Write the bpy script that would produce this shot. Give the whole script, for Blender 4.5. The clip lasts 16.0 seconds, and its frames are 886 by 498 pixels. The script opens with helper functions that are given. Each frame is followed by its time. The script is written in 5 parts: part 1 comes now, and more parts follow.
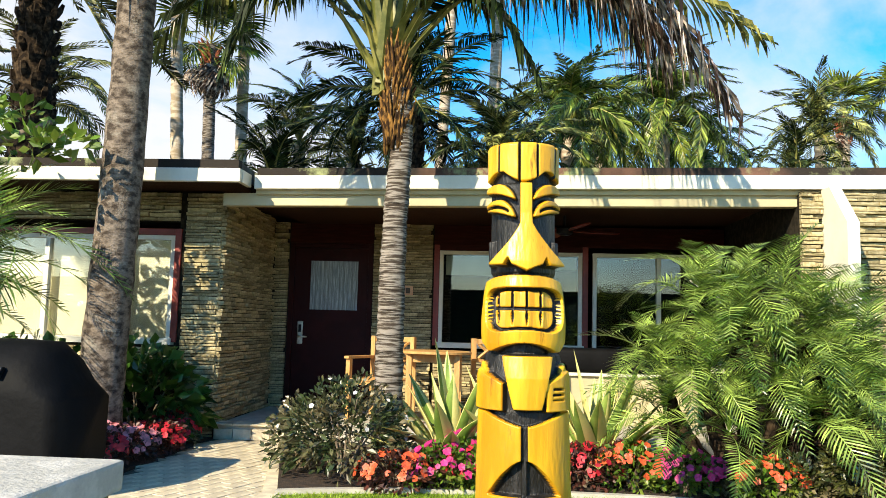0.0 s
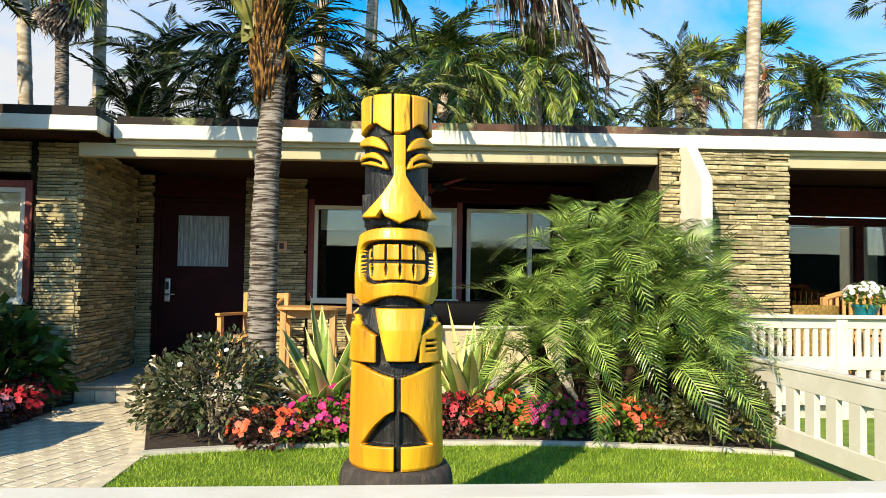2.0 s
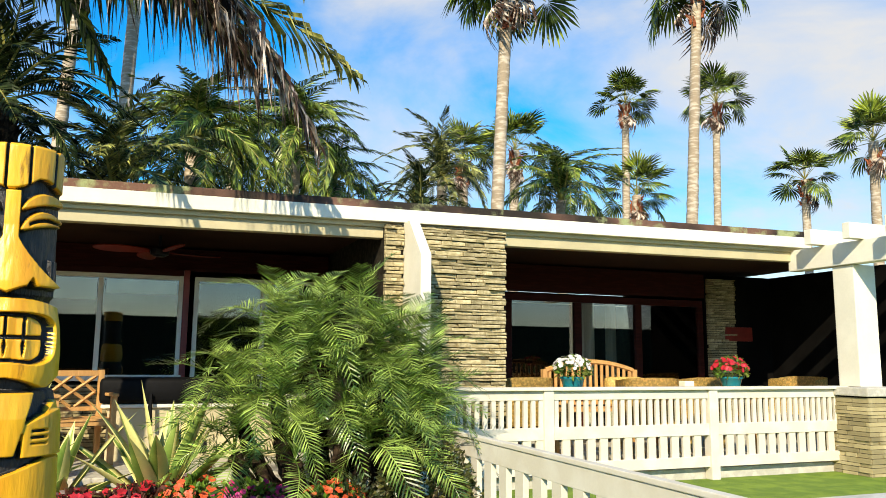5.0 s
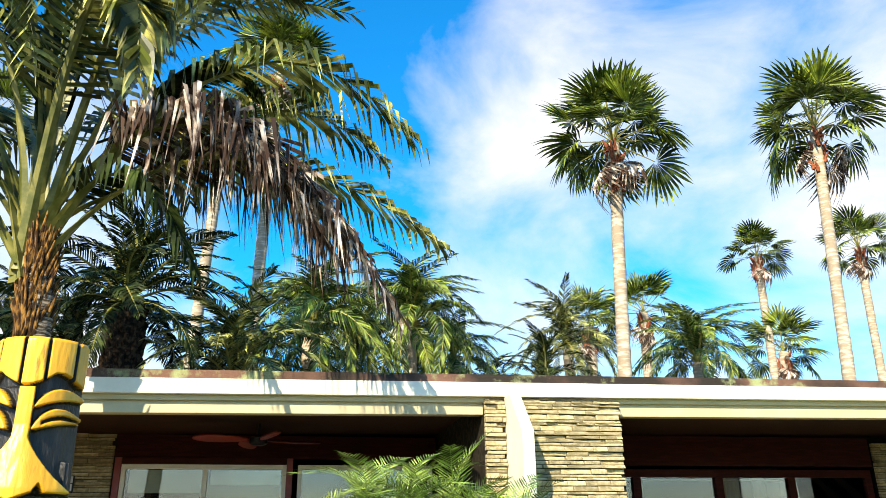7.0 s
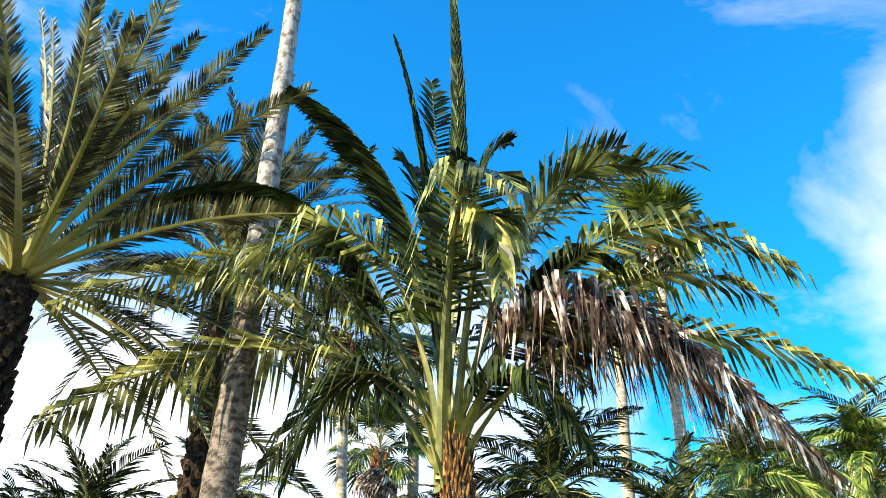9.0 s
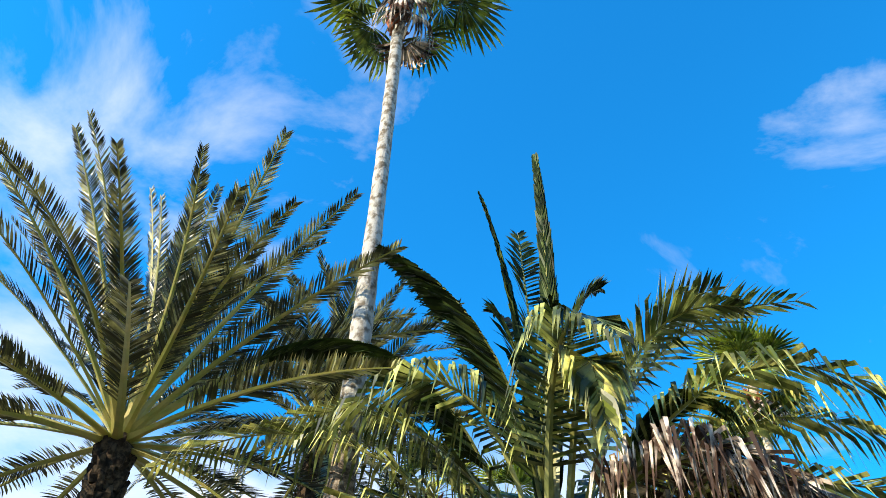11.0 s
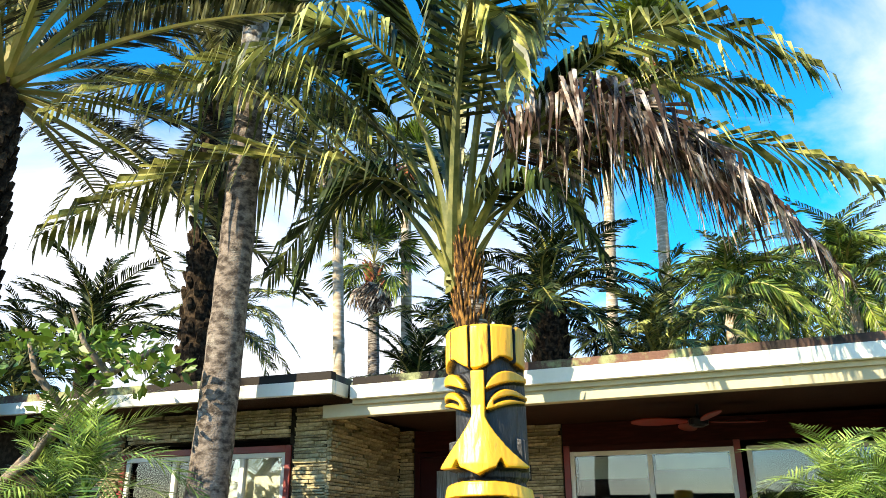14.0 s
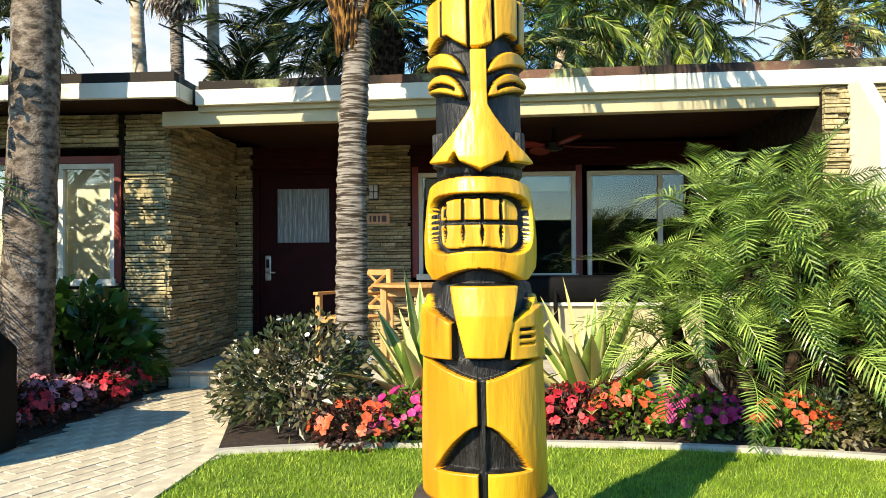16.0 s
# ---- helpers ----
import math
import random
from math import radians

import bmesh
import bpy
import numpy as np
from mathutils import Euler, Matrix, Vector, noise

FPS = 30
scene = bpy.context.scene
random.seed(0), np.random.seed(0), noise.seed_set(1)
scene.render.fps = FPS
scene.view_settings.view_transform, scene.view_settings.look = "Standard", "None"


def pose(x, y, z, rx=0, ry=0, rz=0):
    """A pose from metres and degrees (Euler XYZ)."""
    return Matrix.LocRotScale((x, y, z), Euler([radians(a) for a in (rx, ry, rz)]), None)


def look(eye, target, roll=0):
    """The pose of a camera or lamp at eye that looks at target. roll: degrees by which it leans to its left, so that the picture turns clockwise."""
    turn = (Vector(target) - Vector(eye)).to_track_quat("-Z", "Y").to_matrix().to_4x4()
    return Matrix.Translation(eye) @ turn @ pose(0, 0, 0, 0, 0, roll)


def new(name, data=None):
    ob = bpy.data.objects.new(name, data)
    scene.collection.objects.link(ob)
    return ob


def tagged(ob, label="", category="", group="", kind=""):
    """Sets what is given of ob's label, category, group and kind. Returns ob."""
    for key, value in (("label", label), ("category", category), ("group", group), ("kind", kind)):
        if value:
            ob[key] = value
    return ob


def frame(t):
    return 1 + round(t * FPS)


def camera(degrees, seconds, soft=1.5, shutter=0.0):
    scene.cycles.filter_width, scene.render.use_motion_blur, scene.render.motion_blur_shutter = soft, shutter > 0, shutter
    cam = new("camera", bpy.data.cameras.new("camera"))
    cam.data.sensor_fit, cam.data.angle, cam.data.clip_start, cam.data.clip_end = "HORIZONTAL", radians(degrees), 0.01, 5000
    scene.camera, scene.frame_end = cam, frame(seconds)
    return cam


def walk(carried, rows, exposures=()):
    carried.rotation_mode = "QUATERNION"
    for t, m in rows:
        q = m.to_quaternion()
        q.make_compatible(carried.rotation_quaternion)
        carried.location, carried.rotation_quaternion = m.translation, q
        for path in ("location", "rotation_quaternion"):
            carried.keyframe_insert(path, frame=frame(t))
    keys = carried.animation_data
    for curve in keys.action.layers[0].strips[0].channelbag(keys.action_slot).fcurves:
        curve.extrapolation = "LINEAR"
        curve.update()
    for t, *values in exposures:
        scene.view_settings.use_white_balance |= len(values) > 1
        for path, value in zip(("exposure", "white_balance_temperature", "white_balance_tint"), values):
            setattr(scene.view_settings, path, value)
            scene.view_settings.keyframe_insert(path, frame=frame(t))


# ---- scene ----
cam = camera(59.7, 16.0, soft=0.6)

PATH = [
    (0, (0.367, 0.820, 1.112), (0.221, 2.805, 1.311), 1.5),
    (0.5, (0.380, 0.832, 1.106), (0.329, 2.826, 1.256), 1.3),
    (1, (0.387, 0.832, 1.100), (0.398, 2.828, 1.217), 1.1),
    (1.5, (0.388, 0.829, 1.100), (0.468, 2.825, 1.198), 0.9),
    (2, (0.382, 0.830, 1.100), (0.556, 2.821, 1.192), 0.8),
    (2.5, (0.402, 0.824, 1.102), (0.718, 2.796, 1.197), 0.8),
    (3, (0.508, 0.805, 1.102), (1.013, 2.738, 1.203), 1.0),
    (3.5, (0.676, 0.763, 1.095), (1.338, 2.646, 1.212), 1.1),
    (3.7, (0.715, 0.759, 1.096), (1.418, 2.627, 1.222), 1.2),
    (5.8, (1.101, 1.046, 1.156), (1.810, 2.860, 1.612), -0.4),
    (6, (1.160, 1.062, 1.160), (1.832, 2.877, 1.667), -0.4),
    (6.5, (1.296, 1.109, 1.180), (1.852, 2.931, 1.790), -0.7),
    (7, (1.340, 1.190, 1.205), (1.703, 3.024, 1.917), -0.7),
    (7.5, (1.490, 1.180, 1.160), (1.570, 2.993, 2.000), -1.3),
    (8, (1.607, 1.150, 1.190), (1.347, 2.907, 2.110), -0.2),
    (8.5, (1.598, 1.217, 1.226), (1.120, 2.876, 2.236), -0.0),
    (9, (1.552, 1.284, 1.257), (0.944, 2.839, 2.357), 0.6),
    (9.5, (1.488, 1.314, 1.272), (0.807, 2.763, 2.471), 1.5),
    (10, (1.428, 1.327, 1.283), (0.720, 2.673, 2.582), 2.4),
    (10.2, (1.412, 1.324, 1.279), (0.705, 2.640, 2.609), 2.7),
    (12.3, (1.417, 1.221, 1.104), (0.738, 2.426, 2.549), 3.5),
    (12.5, (1.406, 1.235, 1.098), (0.723, 2.484, 2.503), 2.7),
    (13, (1.380, 1.257, 1.112), (0.683, 2.686, 2.325), 1.4),
    (13.5, (1.353, 1.300, 1.129), (0.657, 2.906, 2.097), 1.0),
    (14, (1.296, 1.345, 1.148), (0.659, 3.107, 1.847), -0.1),
    (14.5, (1.167, 1.459, 1.131), (0.616, 3.328, 1.583), -0.3),
    (15, (0.973, 1.542, 1.121), (0.555, 3.482, 1.369), -0.4),
    (15.5, (0.748, 1.570, 1.116), (0.464, 3.546, 1.230), -0.4),
    (16, (0.536, 1.670, 1.080), (0.388, 3.665, 1.107), -0.3),
]
walk(cam, [(t, look(eye, target, roll)) for t, eye, target, roll in PATH], [(0.0, 0.80, 7200, 10), (3.7, 0.46, 7200, 10), (6.0, 0.62, 7200, 10), (7.0, 0.98, 7200, 10), (8.0, 1.34, 7200, 10),
      (12.5, 1.20, 7200, 10), (13.5, 1.34, 7200, 10), (14.0, 1.26, 7200, 10), (14.5, 1.1, 7200, 10), (15.0, 0.92, 7200, 10), (16.0, 0.82, 7200, 10)])

# ---------- world, sun ----------
SUN_DIR = Vector((0.53, 0.85, -0.62)).normalized()
sun_data = bpy.data.lights.new("sun", "SUN")
sun_data.energy, sun_data.angle, sun_data.color = 4.8, radians(0.5), (1.0, 0.93, 0.74)
sun = new("sun", sun_data)
sun.matrix_world = look((0, 0, 30), Vector((0, 0, 30)) + SUN_DIR)

world = bpy.data.worlds.new("world")
scene.world = world
world.use_nodes = True
wt = world.node_tree
wt.nodes.clear()


def wn(kind, **kw):
    n = wt.nodes.new(kind)
    for k, v in kw.items():
        n.inputs[k].default_value = v
    return n


w_out = wn("ShaderNodeOutputWorld")
w_bg = wn("ShaderNodeBackground")
w_sky = wn("ShaderNodeTexSky")
w_sky.sky_type, w_sky.sun_disc = "NISHITA", False
w_sky.sun_elevation = math.asin(-SUN_DIR.z)
w_sky.sun_rotation = math.atan2(-SUN_DIR.x, -SUN_DIR.y)
w_sky.air_density, w_sky.dust_density, w_sky.ozone_density = 1.0, 0.3, 3.0
w_hsv = wn("ShaderNodeHueSaturation", Saturation=1.65, Value=2.25)
w_co = wn("ShaderNodeTexCoord")
w_map = wn("ShaderNodeMapping")
w_map.inputs["Location"].default_value = (0.35, 0.1, 0.2)
w_map.inputs["Scale"].default_value = (1.0, 1.0, 1.8)
w_noise = wn("ShaderNodeTexNoise", Scale=3.1, Detail=10.0, Roughness=0.58, Distortion=0.5)
w_sep = wn("ShaderNodeSeparateXYZ")
L = wt.links.new
L(w_co.outputs["Generated"], w_map.inputs["Vector"])
L(w_map.outputs["Vector"], w_noise.inputs["Vector"])
L(w_co.outputs["Generated"], w_sep.inputs[0])
density = w_noise.outputs[0]


def more_cloud(value):
    """Adds one term to the cloud density."""
    global density
    n = wn("ShaderNodeMath")
    n.operation = "ADD"
    L(density, n.inputs[0])
    L(value, n.inputs[1])
    density = n.outputs[0]


# the cloud banks: heading and height in degrees, reach in degrees, weight
for heading, height, reach, weight in ((-28, 16, 26, 0.26), (34, 23, 24, 0.17), (50, 24, 18, 0.13), (17, 33, 9, 0.20), (16, 22, 9, 0.14), (-75, 47, 10, 0.15), (-68, 40, 7, 0.14), (-61, 26, 12, 0.18), (-48, 19, 13, 0.18)):
    a, e = radians(heading), radians(height)
    w_dot = wn("ShaderNodeVectorMath")
    w_dot.operation = "DOT_PRODUCT"
    w_dot.inputs[1].default_value = (math.sin(a) * math.cos(e), math.cos(a) * math.cos(e), math.sin(e))
    L(w_co.outputs["Generated"], w_dot.inputs[0])
    w_rng = wn("ShaderNodeMapRange")
    w_rng.interpolation_type = "SMOOTHSTEP"
    for k, v in ((1, math.cos(radians(reach))), (2, 1.0), (3, 0.0), (4, weight)):
        w_rng.inputs[k].default_value = v
    L(w_dot.outputs["Value"], w_rng.inputs[0])
    more_cloud(w_rng.outputs[0])
w_low = wn("ShaderNodeMapRange")
for k, v in ((1, 0.0), (2, 0.58), (3, 0.26), (4, 0.0)):
    w_low.inputs[k].default_value = v
L(w_sep.outputs["Z"], w_low.inputs[0])
more_cloud(w_low.outputs[0])
w_ramp = wn("ShaderNodeValToRGB")
w_ramp.color_ramp.elements[0].position, w_ramp.color_ramp.elements[1].position = 0.56, 0.98
w_ramp.color_ramp.elements[1].color = (0.95, 0.95, 0.95, 1)
w_mix = wn("ShaderNodeMix")
w_mix.data_type = "RGBA"
w_mix.inputs[7].default_value = (6.6, 6.9, 7.4, 1)
L(density, w_ramp.inputs["Fac"])
L(w_sky.outputs[0], w_hsv.inputs["Color"])
L(w_hsv.outputs[0], w_mix.inputs[6])
L(w_ramp.outputs["Color"], w_mix.inputs[0])
L(w_mix.outputs[2], w_bg.inputs["Color"])
w_bg.inputs["Strength"].default_value = 0.085
L(w_bg.outputs[0], w_out.inputs["Surface"])

# ---------- materials ----------


def material(name, colour, rough=0.6, vary=0.15, scale=8.0, bump=0.0, bump_scale=60.0, metallic=0.0, second=None,
             island=0.0, objrand=0.0, stretch=(1, 1, 1), translucent=0.0, spec=0.5, low=0.45, high=0.62, detail=5.0, wear=None):
    """Principled surface with noise variation at two scales, optional second colour in patches, and bump."""
    m = bpy.data.materials.new(name)
    m.use_nodes = True
    t = m.node_tree
    b = t.nodes["Principled BSDF"]
    ln = t.links.new
    co = t.nodes.new("ShaderNodeTexCoord")
    mp = t.nodes.new("ShaderNodeMapping")
    mp.inputs["Scale"].default_value = stretch
    ln(co.outputs["Object"], mp.inputs["Vector"])
    n1 = t.nodes.new("ShaderNodeTexNoise")
    n1.inputs["Scale"].default_value, n1.inputs["Detail"].default_value = scale, detail
    ln(mp.outputs[0], n1.inputs["Vector"])
    n2 = t.nodes.new("ShaderNodeTexNoise")
    n2.inputs["Scale"].default_value, n2.inputs["Detail"].default_value = bump_scale, 4.0
    ln(mp.outputs[0], n2.inputs["Vector"])
    ramp = t.nodes.new("ShaderNodeValToRGB")
    ramp.color_ramp.elements[0].position, ramp.color_ramp.elements[1].position = low, high
    c = Vector(colour)
    c2 = Vector(second) if second else c * (1 + vary)
    ramp.color_ramp.elements[0].color = (*(c if second else c * (1 - vary)), 1)
    ramp.color_ramp.elements[1].color = (*c2, 1)
    ln(n1.outputs[0], ramp.inputs["Fac"])
    last = ramp.outputs["Color"]
    mul = t.nodes.new("ShaderNodeMath")
    mul.operation = "MULTIPLY_ADD"
    mul.inputs[1].default_value, mul.inputs[2].default_value = vary * 1.6, 1 - vary * 0.8
    ln(n2.outputs[0], mul.inputs[0])
    val = mul.outputs[0]
    if island or objrand:
        rnd = t.nodes.new("ShaderNodeNewGeometry" if island else "ShaderNodeObjectInfo")
        m2 = t.nodes.new("ShaderNodeMath")
        m2.operation = "MULTIPLY_ADD"
        k = island or objrand
        m2.inputs[1].default_value, m2.inputs[2].default_value = 2 * k, 1 - k
        ln(rnd.outputs["Random Per Island" if island else "Random"], m2.inputs[0])
        m3 = t.nodes.new("ShaderNodeMath")
        m3.operation = "MULTIPLY"
        ln(val, m3.inputs[0])
        ln(m2.outputs[0], m3.inputs[1])
        val = m3.outputs[0]
    if wear:
        n3 = t.nodes.new("ShaderNodeTexNoise")
        n3.inputs["Scale"].default_value, n3.inputs["Detail"].default_value, n3.inputs["Roughness"].default_value = wear[1], 9.0, 0.68
        ln(mp.outputs[0], n3.inputs["Vector"])
        r3 = t.nodes.new("ShaderNodeValToRGB")
        r3.color_ramp.elements[0].position, r3.color_ramp.elements[1].position = wear[2], wear[2] + wear[3]
        ln(n3.outputs[0], r3.inputs["Fac"])
        x3 = t.nodes.new("ShaderNodeMix")
        x3.data_type = "RGBA"
        x3.inputs[7].default_value = (*wear[0], 1)
        ln(r3.outputs["Color"], x3.inputs[0])
        ln(last, x3.inputs[6])
        last = x3.outputs[2]
    hv = t.nodes.new("ShaderNodeHueSaturation")
    ln(last, hv.inputs["Color"])
    ln(val, hv.inputs["Value"])
    ln(hv.outputs[0], b.inputs["Base Color"])
    b.inputs["Roughness"].default_value = rough
    b.inputs["Metallic"].default_value = metallic
    b.inputs["Specular IOR Level"].default_value = spec
    if bump:
        bp = t.nodes.new("ShaderNodeBump")
        bp.inputs["Strength"].default_value, bp.inputs["Distance"].default_value = bump, 0.01
        ln(n2.outputs[0], bp.inputs["Height"])
        ln(bp.outputs[0], b.inputs["Normal"])
    if translucent:
        tr = t.nodes.new("ShaderNodeBsdfTranslucent")
        ln(hv.outputs[0], tr.inputs["Color"])
        mx = t.nodes.new("ShaderNodeMixShader")
        mx.inputs[0].default_value = translucent
        ln(b.outputs[0], mx.inputs[1])
        ln(tr.outputs[0], mx.inputs[2])
        ln(mx.outputs[0], t.nodes["Material Output"].inputs["Surface"])
    return m


M_WHITE = material("white_paint", (0.74, 0.70, 0.58), 0.5, 0.06, 3, 0.08, 40, second=(0.80, 0.76, 0.64), spec=0.3)
M_FENCE = material("fence_paint", (0.66, 0.60, 0.49), 0.5, 0.06, 4, 0.12, 50, second=(0.72, 0.67, 0.57), spec=0.3)
M_CREAM = material("cream_paint", (0.50, 0.43, 0.26), 0.55, 0.06, 3, 0.1, 40)
M_ROOF = material("roof_edge", (0.055, 0.05, 0.045), 0.85, 0.3, 6, 0.5, 80, second=(0.12, 0.13, 0.09))
M_GREENEDGE = material("weathered_flashing", (0.03, 0.024, 0.02), 0.8, 0.3, 0.55, 0.3, 60, second=(0.17, 0.09, 0.065), spec=0.15, low=0.50, high=0.58, wear=((0.30, 0.33, 0.16), 1.3, 0.52, 0.07))
M_STONE = material("ledger_stone", (0.33, 0.27, 0.145), 0.85, 0.2, 1.6, 0.35, 5, second=(0.49, 0.41, 0.245), objrand=0.36, stretch=(2.5, 1, 0.6), spec=0.15)
M_MORTAR = material("stone_backing", (0.03, 0.025, 0.018), 0.95, 0.3, 20, 0.6, 90, spec=0.05)
M_SOFFIT = material("soffit_wood", (0.04, 0.018, 0.009), 0.7, 0.2, 3, 0.2, 30, spec=0.1, stretch=(1, 12, 1))
M_REDWOOD = material("red_brown_wood", (0.045, 0.008, 0.005), 0.6, 0.2, 5, 0.2, 40, spec=0.12, stretch=(1, 1, 8))
M_DOOR = material("dark_red_door_paint", (0.030, 0.004, 0.004), 0.5, 0.12, 4, 0.1, 50, spec=0.12)
M_REDTRIM = material("red_trim_paint", (0.22, 0.022, 0.012), 0.45, 0.12, 6, 0.1, 50)
M_TEAK = material("oiled_teak", (0.52, 0.27, 0.09), 0.5, 0.2, 6, 0.2, 60, second=(0.62, 0.35, 0.13), stretch=(6, 6, 1))
M_WICKER = material("yellow_wicker", (0.62, 0.40, 0.11), 0.6, 0.25, 40, 0.7, 120)
M_TEAL = material("teal_glaze", (0.01, 0.20, 0.24), 0.15, 0.1, 6)
M_TERRA = material("warm_tile", (0.66, 0.38, 0.22), 0.6, 0.15, 10, 0.2, 60)
M_BLACKV = material("black_vinyl_cover", (0.004, 0.004, 0.0045), 0.65, 0.2, 5, 0.3, 25, spec=0.12)
M_BLACKM = material("black_metal", (0.02, 0.02, 0.022), 0.35, 0.1, 8, metallic=0.6)
M_GREYBAR = material("pale_print", (0.55, 0.55, 0.55), 0.5, 0.05, 8)
M_DARKBAR = material("dark_print", (0.06, 0.035, 0.02), 0.5, 0.05, 8)
M_STEEL = material("brushed_steel", (0.62, 0.60, 0.56), 0.28, 0.08, 30, 0.1, 80, metallic=1.0)
M_TIKI_Y = material("yellow_tiki_stain", (0.58, 0.23, 0.008), 0.34, 0.10, 1.6, 0.16, 26, second=(0.80, 0.44, 0.022), stretch=(4, 4, 0.7), low=0.34, high=0.56, wear=((0.12, 0.04, 0.006), 4.5, 0.60, 0.12))
M_TIKI_K = material("black_tiki_stain", (0.008, 0.007, 0.006), 0.45, 0.5, 9, 0.6, 45, second=(0.05, 0.045, 0.04), stretch=(4, 4, 0.8), low=0.5, high=0.75, wear=((0.16, 0.14, 0.12), 9, 0.64, 0.12))
M_STUMP = material("dark_stump_wood", (0.06, 0.045, 0.035), 0.8, 0.3, 8, 0.6, 60, stretch=(4, 4, 1))
M_LAWN = material("lawn_turf", (0.12, 0.20, 0.012), 0.9, 0.3, 5, 0.6, 160, second=(0.19, 0.28, 0.02))
M_BLADE = material("grass_blade", (0.19, 0.30, 0.015), 0.6, 0.2, 3, island=0.45, second=(0.30, 0.40, 0.035), translucent=0.25)
M_SOIL = material("dark_mulch", (0.028, 0.017, 0.011), 0.95, 0.5, 25, 1.0, 110, second=(0.06, 0.035, 0.02))
M_GROUND = material("outer_ground", (0.06, 0.06, 0.04), 0.95, 0.3, 0.6, 0.5, 8)
M_PAVER = material("concrete_paver", (0.64, 0.54, 0.38), 0.85, 0.14, 9, 0.4, 120, objrand=0.12)
M_JOINT = material("paver_joint_sand", (0.12, 0.09, 0.065), 0.95, 0.3, 30, 0.6, 120)
M_CONC = material("pale_concrete", (0.50, 0.46, 0.38), 0.85, 0.12, 8, 0.4, 90)
M_ASPHALT = material("worn_asphalt", (0.05, 0.05, 0.05), 0.9, 0.25, 4, 0.6, 160)
M_HEDGE = material("dark_hedge_face", (0.02, 0.03, 0.012), 0.9, 0.4, 6, 0.8, 30)
M_CAP = material("pillar_cap_stone", (0.46, 0.43, 0.37), 0.85, 0.16, 10, 0.6, 60, second=(0.58, 0.54, 0.47))
M_TRUNK = material("palm_trunk_bark", (0.075, 0.055, 0.04), 0.9, 0.4, 7, 1.0, 30, second=(0.36, 0.31, 0.26), stretch=(1.0, 1.0, 11), low=0.44, high=0.56, spec=0.2, detail=8.0, wear=((0.022, 0.016, 0.011), 4.0, 0.54, 0.10))
M_TRUNKB = material("brown_fissured_trunk", (0.06, 0.045, 0.035), 0.95, 0.4, 9, 1.0, 36, second=(0.24, 0.19, 0.15), stretch=(1.4, 1.4, 2.2), low=0.38, high=0.60, spec=0.15, detail=8.0, wear=((0.42, 0.37, 0.30), 2.6, 0.56, 0.16))
M_TRUNKG = material("grey_pocked_trunk", (0.13, 0.105, 0.08), 0.9, 0.3, 11, 1.0, 38, second=(0.36, 0.34, 0.31), stretch=(1, 1, 0.8), low=0.38, high=0.54, spec=0.2, detail=8.0)
M_TRUNKW = material("pale_palm_trunk", (0.33, 0.26, 0.18), 0.9, 0.25, 4, 0.8, 20, second=(0.55, 0.47, 0.37), stretch=(1, 1, 4), spec=0.2)
M_TRUNKD = material("dark_date_trunk", (0.018, 0.012, 0.008), 0.95, 0.5, 14, 1.0, 40, second=(0.075, 0.05, 0.03), spec=0.1)
M_FIBRE = material("orange_palm_fibre", (0.035, 0.018, 0.009), 0.95, 0.4, 16, 1.0, 60, second=(0.34, 0.17, 0.045), stretch=(3, 3, 0.8), low=0.45, high=0.62, spec=0.15, detail=8.0)
M_SHAG = material("red_brown_leaf_bases", (0.30, 0.085, 0.035), 0.9, 0.35, 14, 0.8, 50)
# one palm leaf in plain, sunlit and shaded copies: light painted into the colour
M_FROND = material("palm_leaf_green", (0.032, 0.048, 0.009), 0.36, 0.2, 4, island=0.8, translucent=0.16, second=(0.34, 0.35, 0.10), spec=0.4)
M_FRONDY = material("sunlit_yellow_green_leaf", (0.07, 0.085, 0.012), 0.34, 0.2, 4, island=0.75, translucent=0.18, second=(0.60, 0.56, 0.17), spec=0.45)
M_FRONDD = material("shaded_palm_leaf", (0.012, 0.022, 0.005), 0.55, 0.2, 4, island=0.6, translucent=0.05, second=(0.045, 0.065, 0.014), spec=0.15)
M_FRONDG = material("grey_green_date_leaf", (0.022, 0.026, 0.009), 0.36, 0.2, 4, island=0.8, translucent=0.08, second=(0.30, 0.28, 0.12), spec=0.4)
M_DEAD = material("dry_brown_leaf", (0.055, 0.030, 0.020), 0.75, 0.25, 5, island=0.85, translucent=0.10, second=(0.56, 0.46, 0.38), spec=0.25, low=0.48, high=0.62)
M_QUEEN = material("plume_leaf_green", (0.045, 0.085, 0.010), 0.36, 0.2, 4, island=0.75, translucent=0.12, second=(0.25, 0.31, 0.05), spec=0.4)
M_PETIOLE = material("green_leaf_stalk", (0.10, 0.11, 0.02), 0.5, 0.2, 6, second=(0.24, 0.22, 0.06))
M_RACHIS = material("leaf_stem", (0.24, 0.24, 0.05), 0.5, 0.2, 6, second=(0.34, 0.28, 0.08))
M_FAN = material("fan_leaf_green", (0.045, 0.075, 0.008), 0.38, 0.2, 4, island=0.7, translucent=0.14, second=(0.25, 0.30, 0.035), spec=0.35)
M_BUSHF = material("feathery_leaf_green", (0.05, 0.10, 0.012), 0.32, 0.2, 3, island=0.6, translucent=0.12, second=(0.32, 0.44, 0.095), spec=0.5)
M_SHRUB = material("shrub_leaf", (0.04, 0.06, 0.02), 0.35, 0.2, 4, island=0.6, translucent=0.15, second=(0.17, 0.14, 0.075))
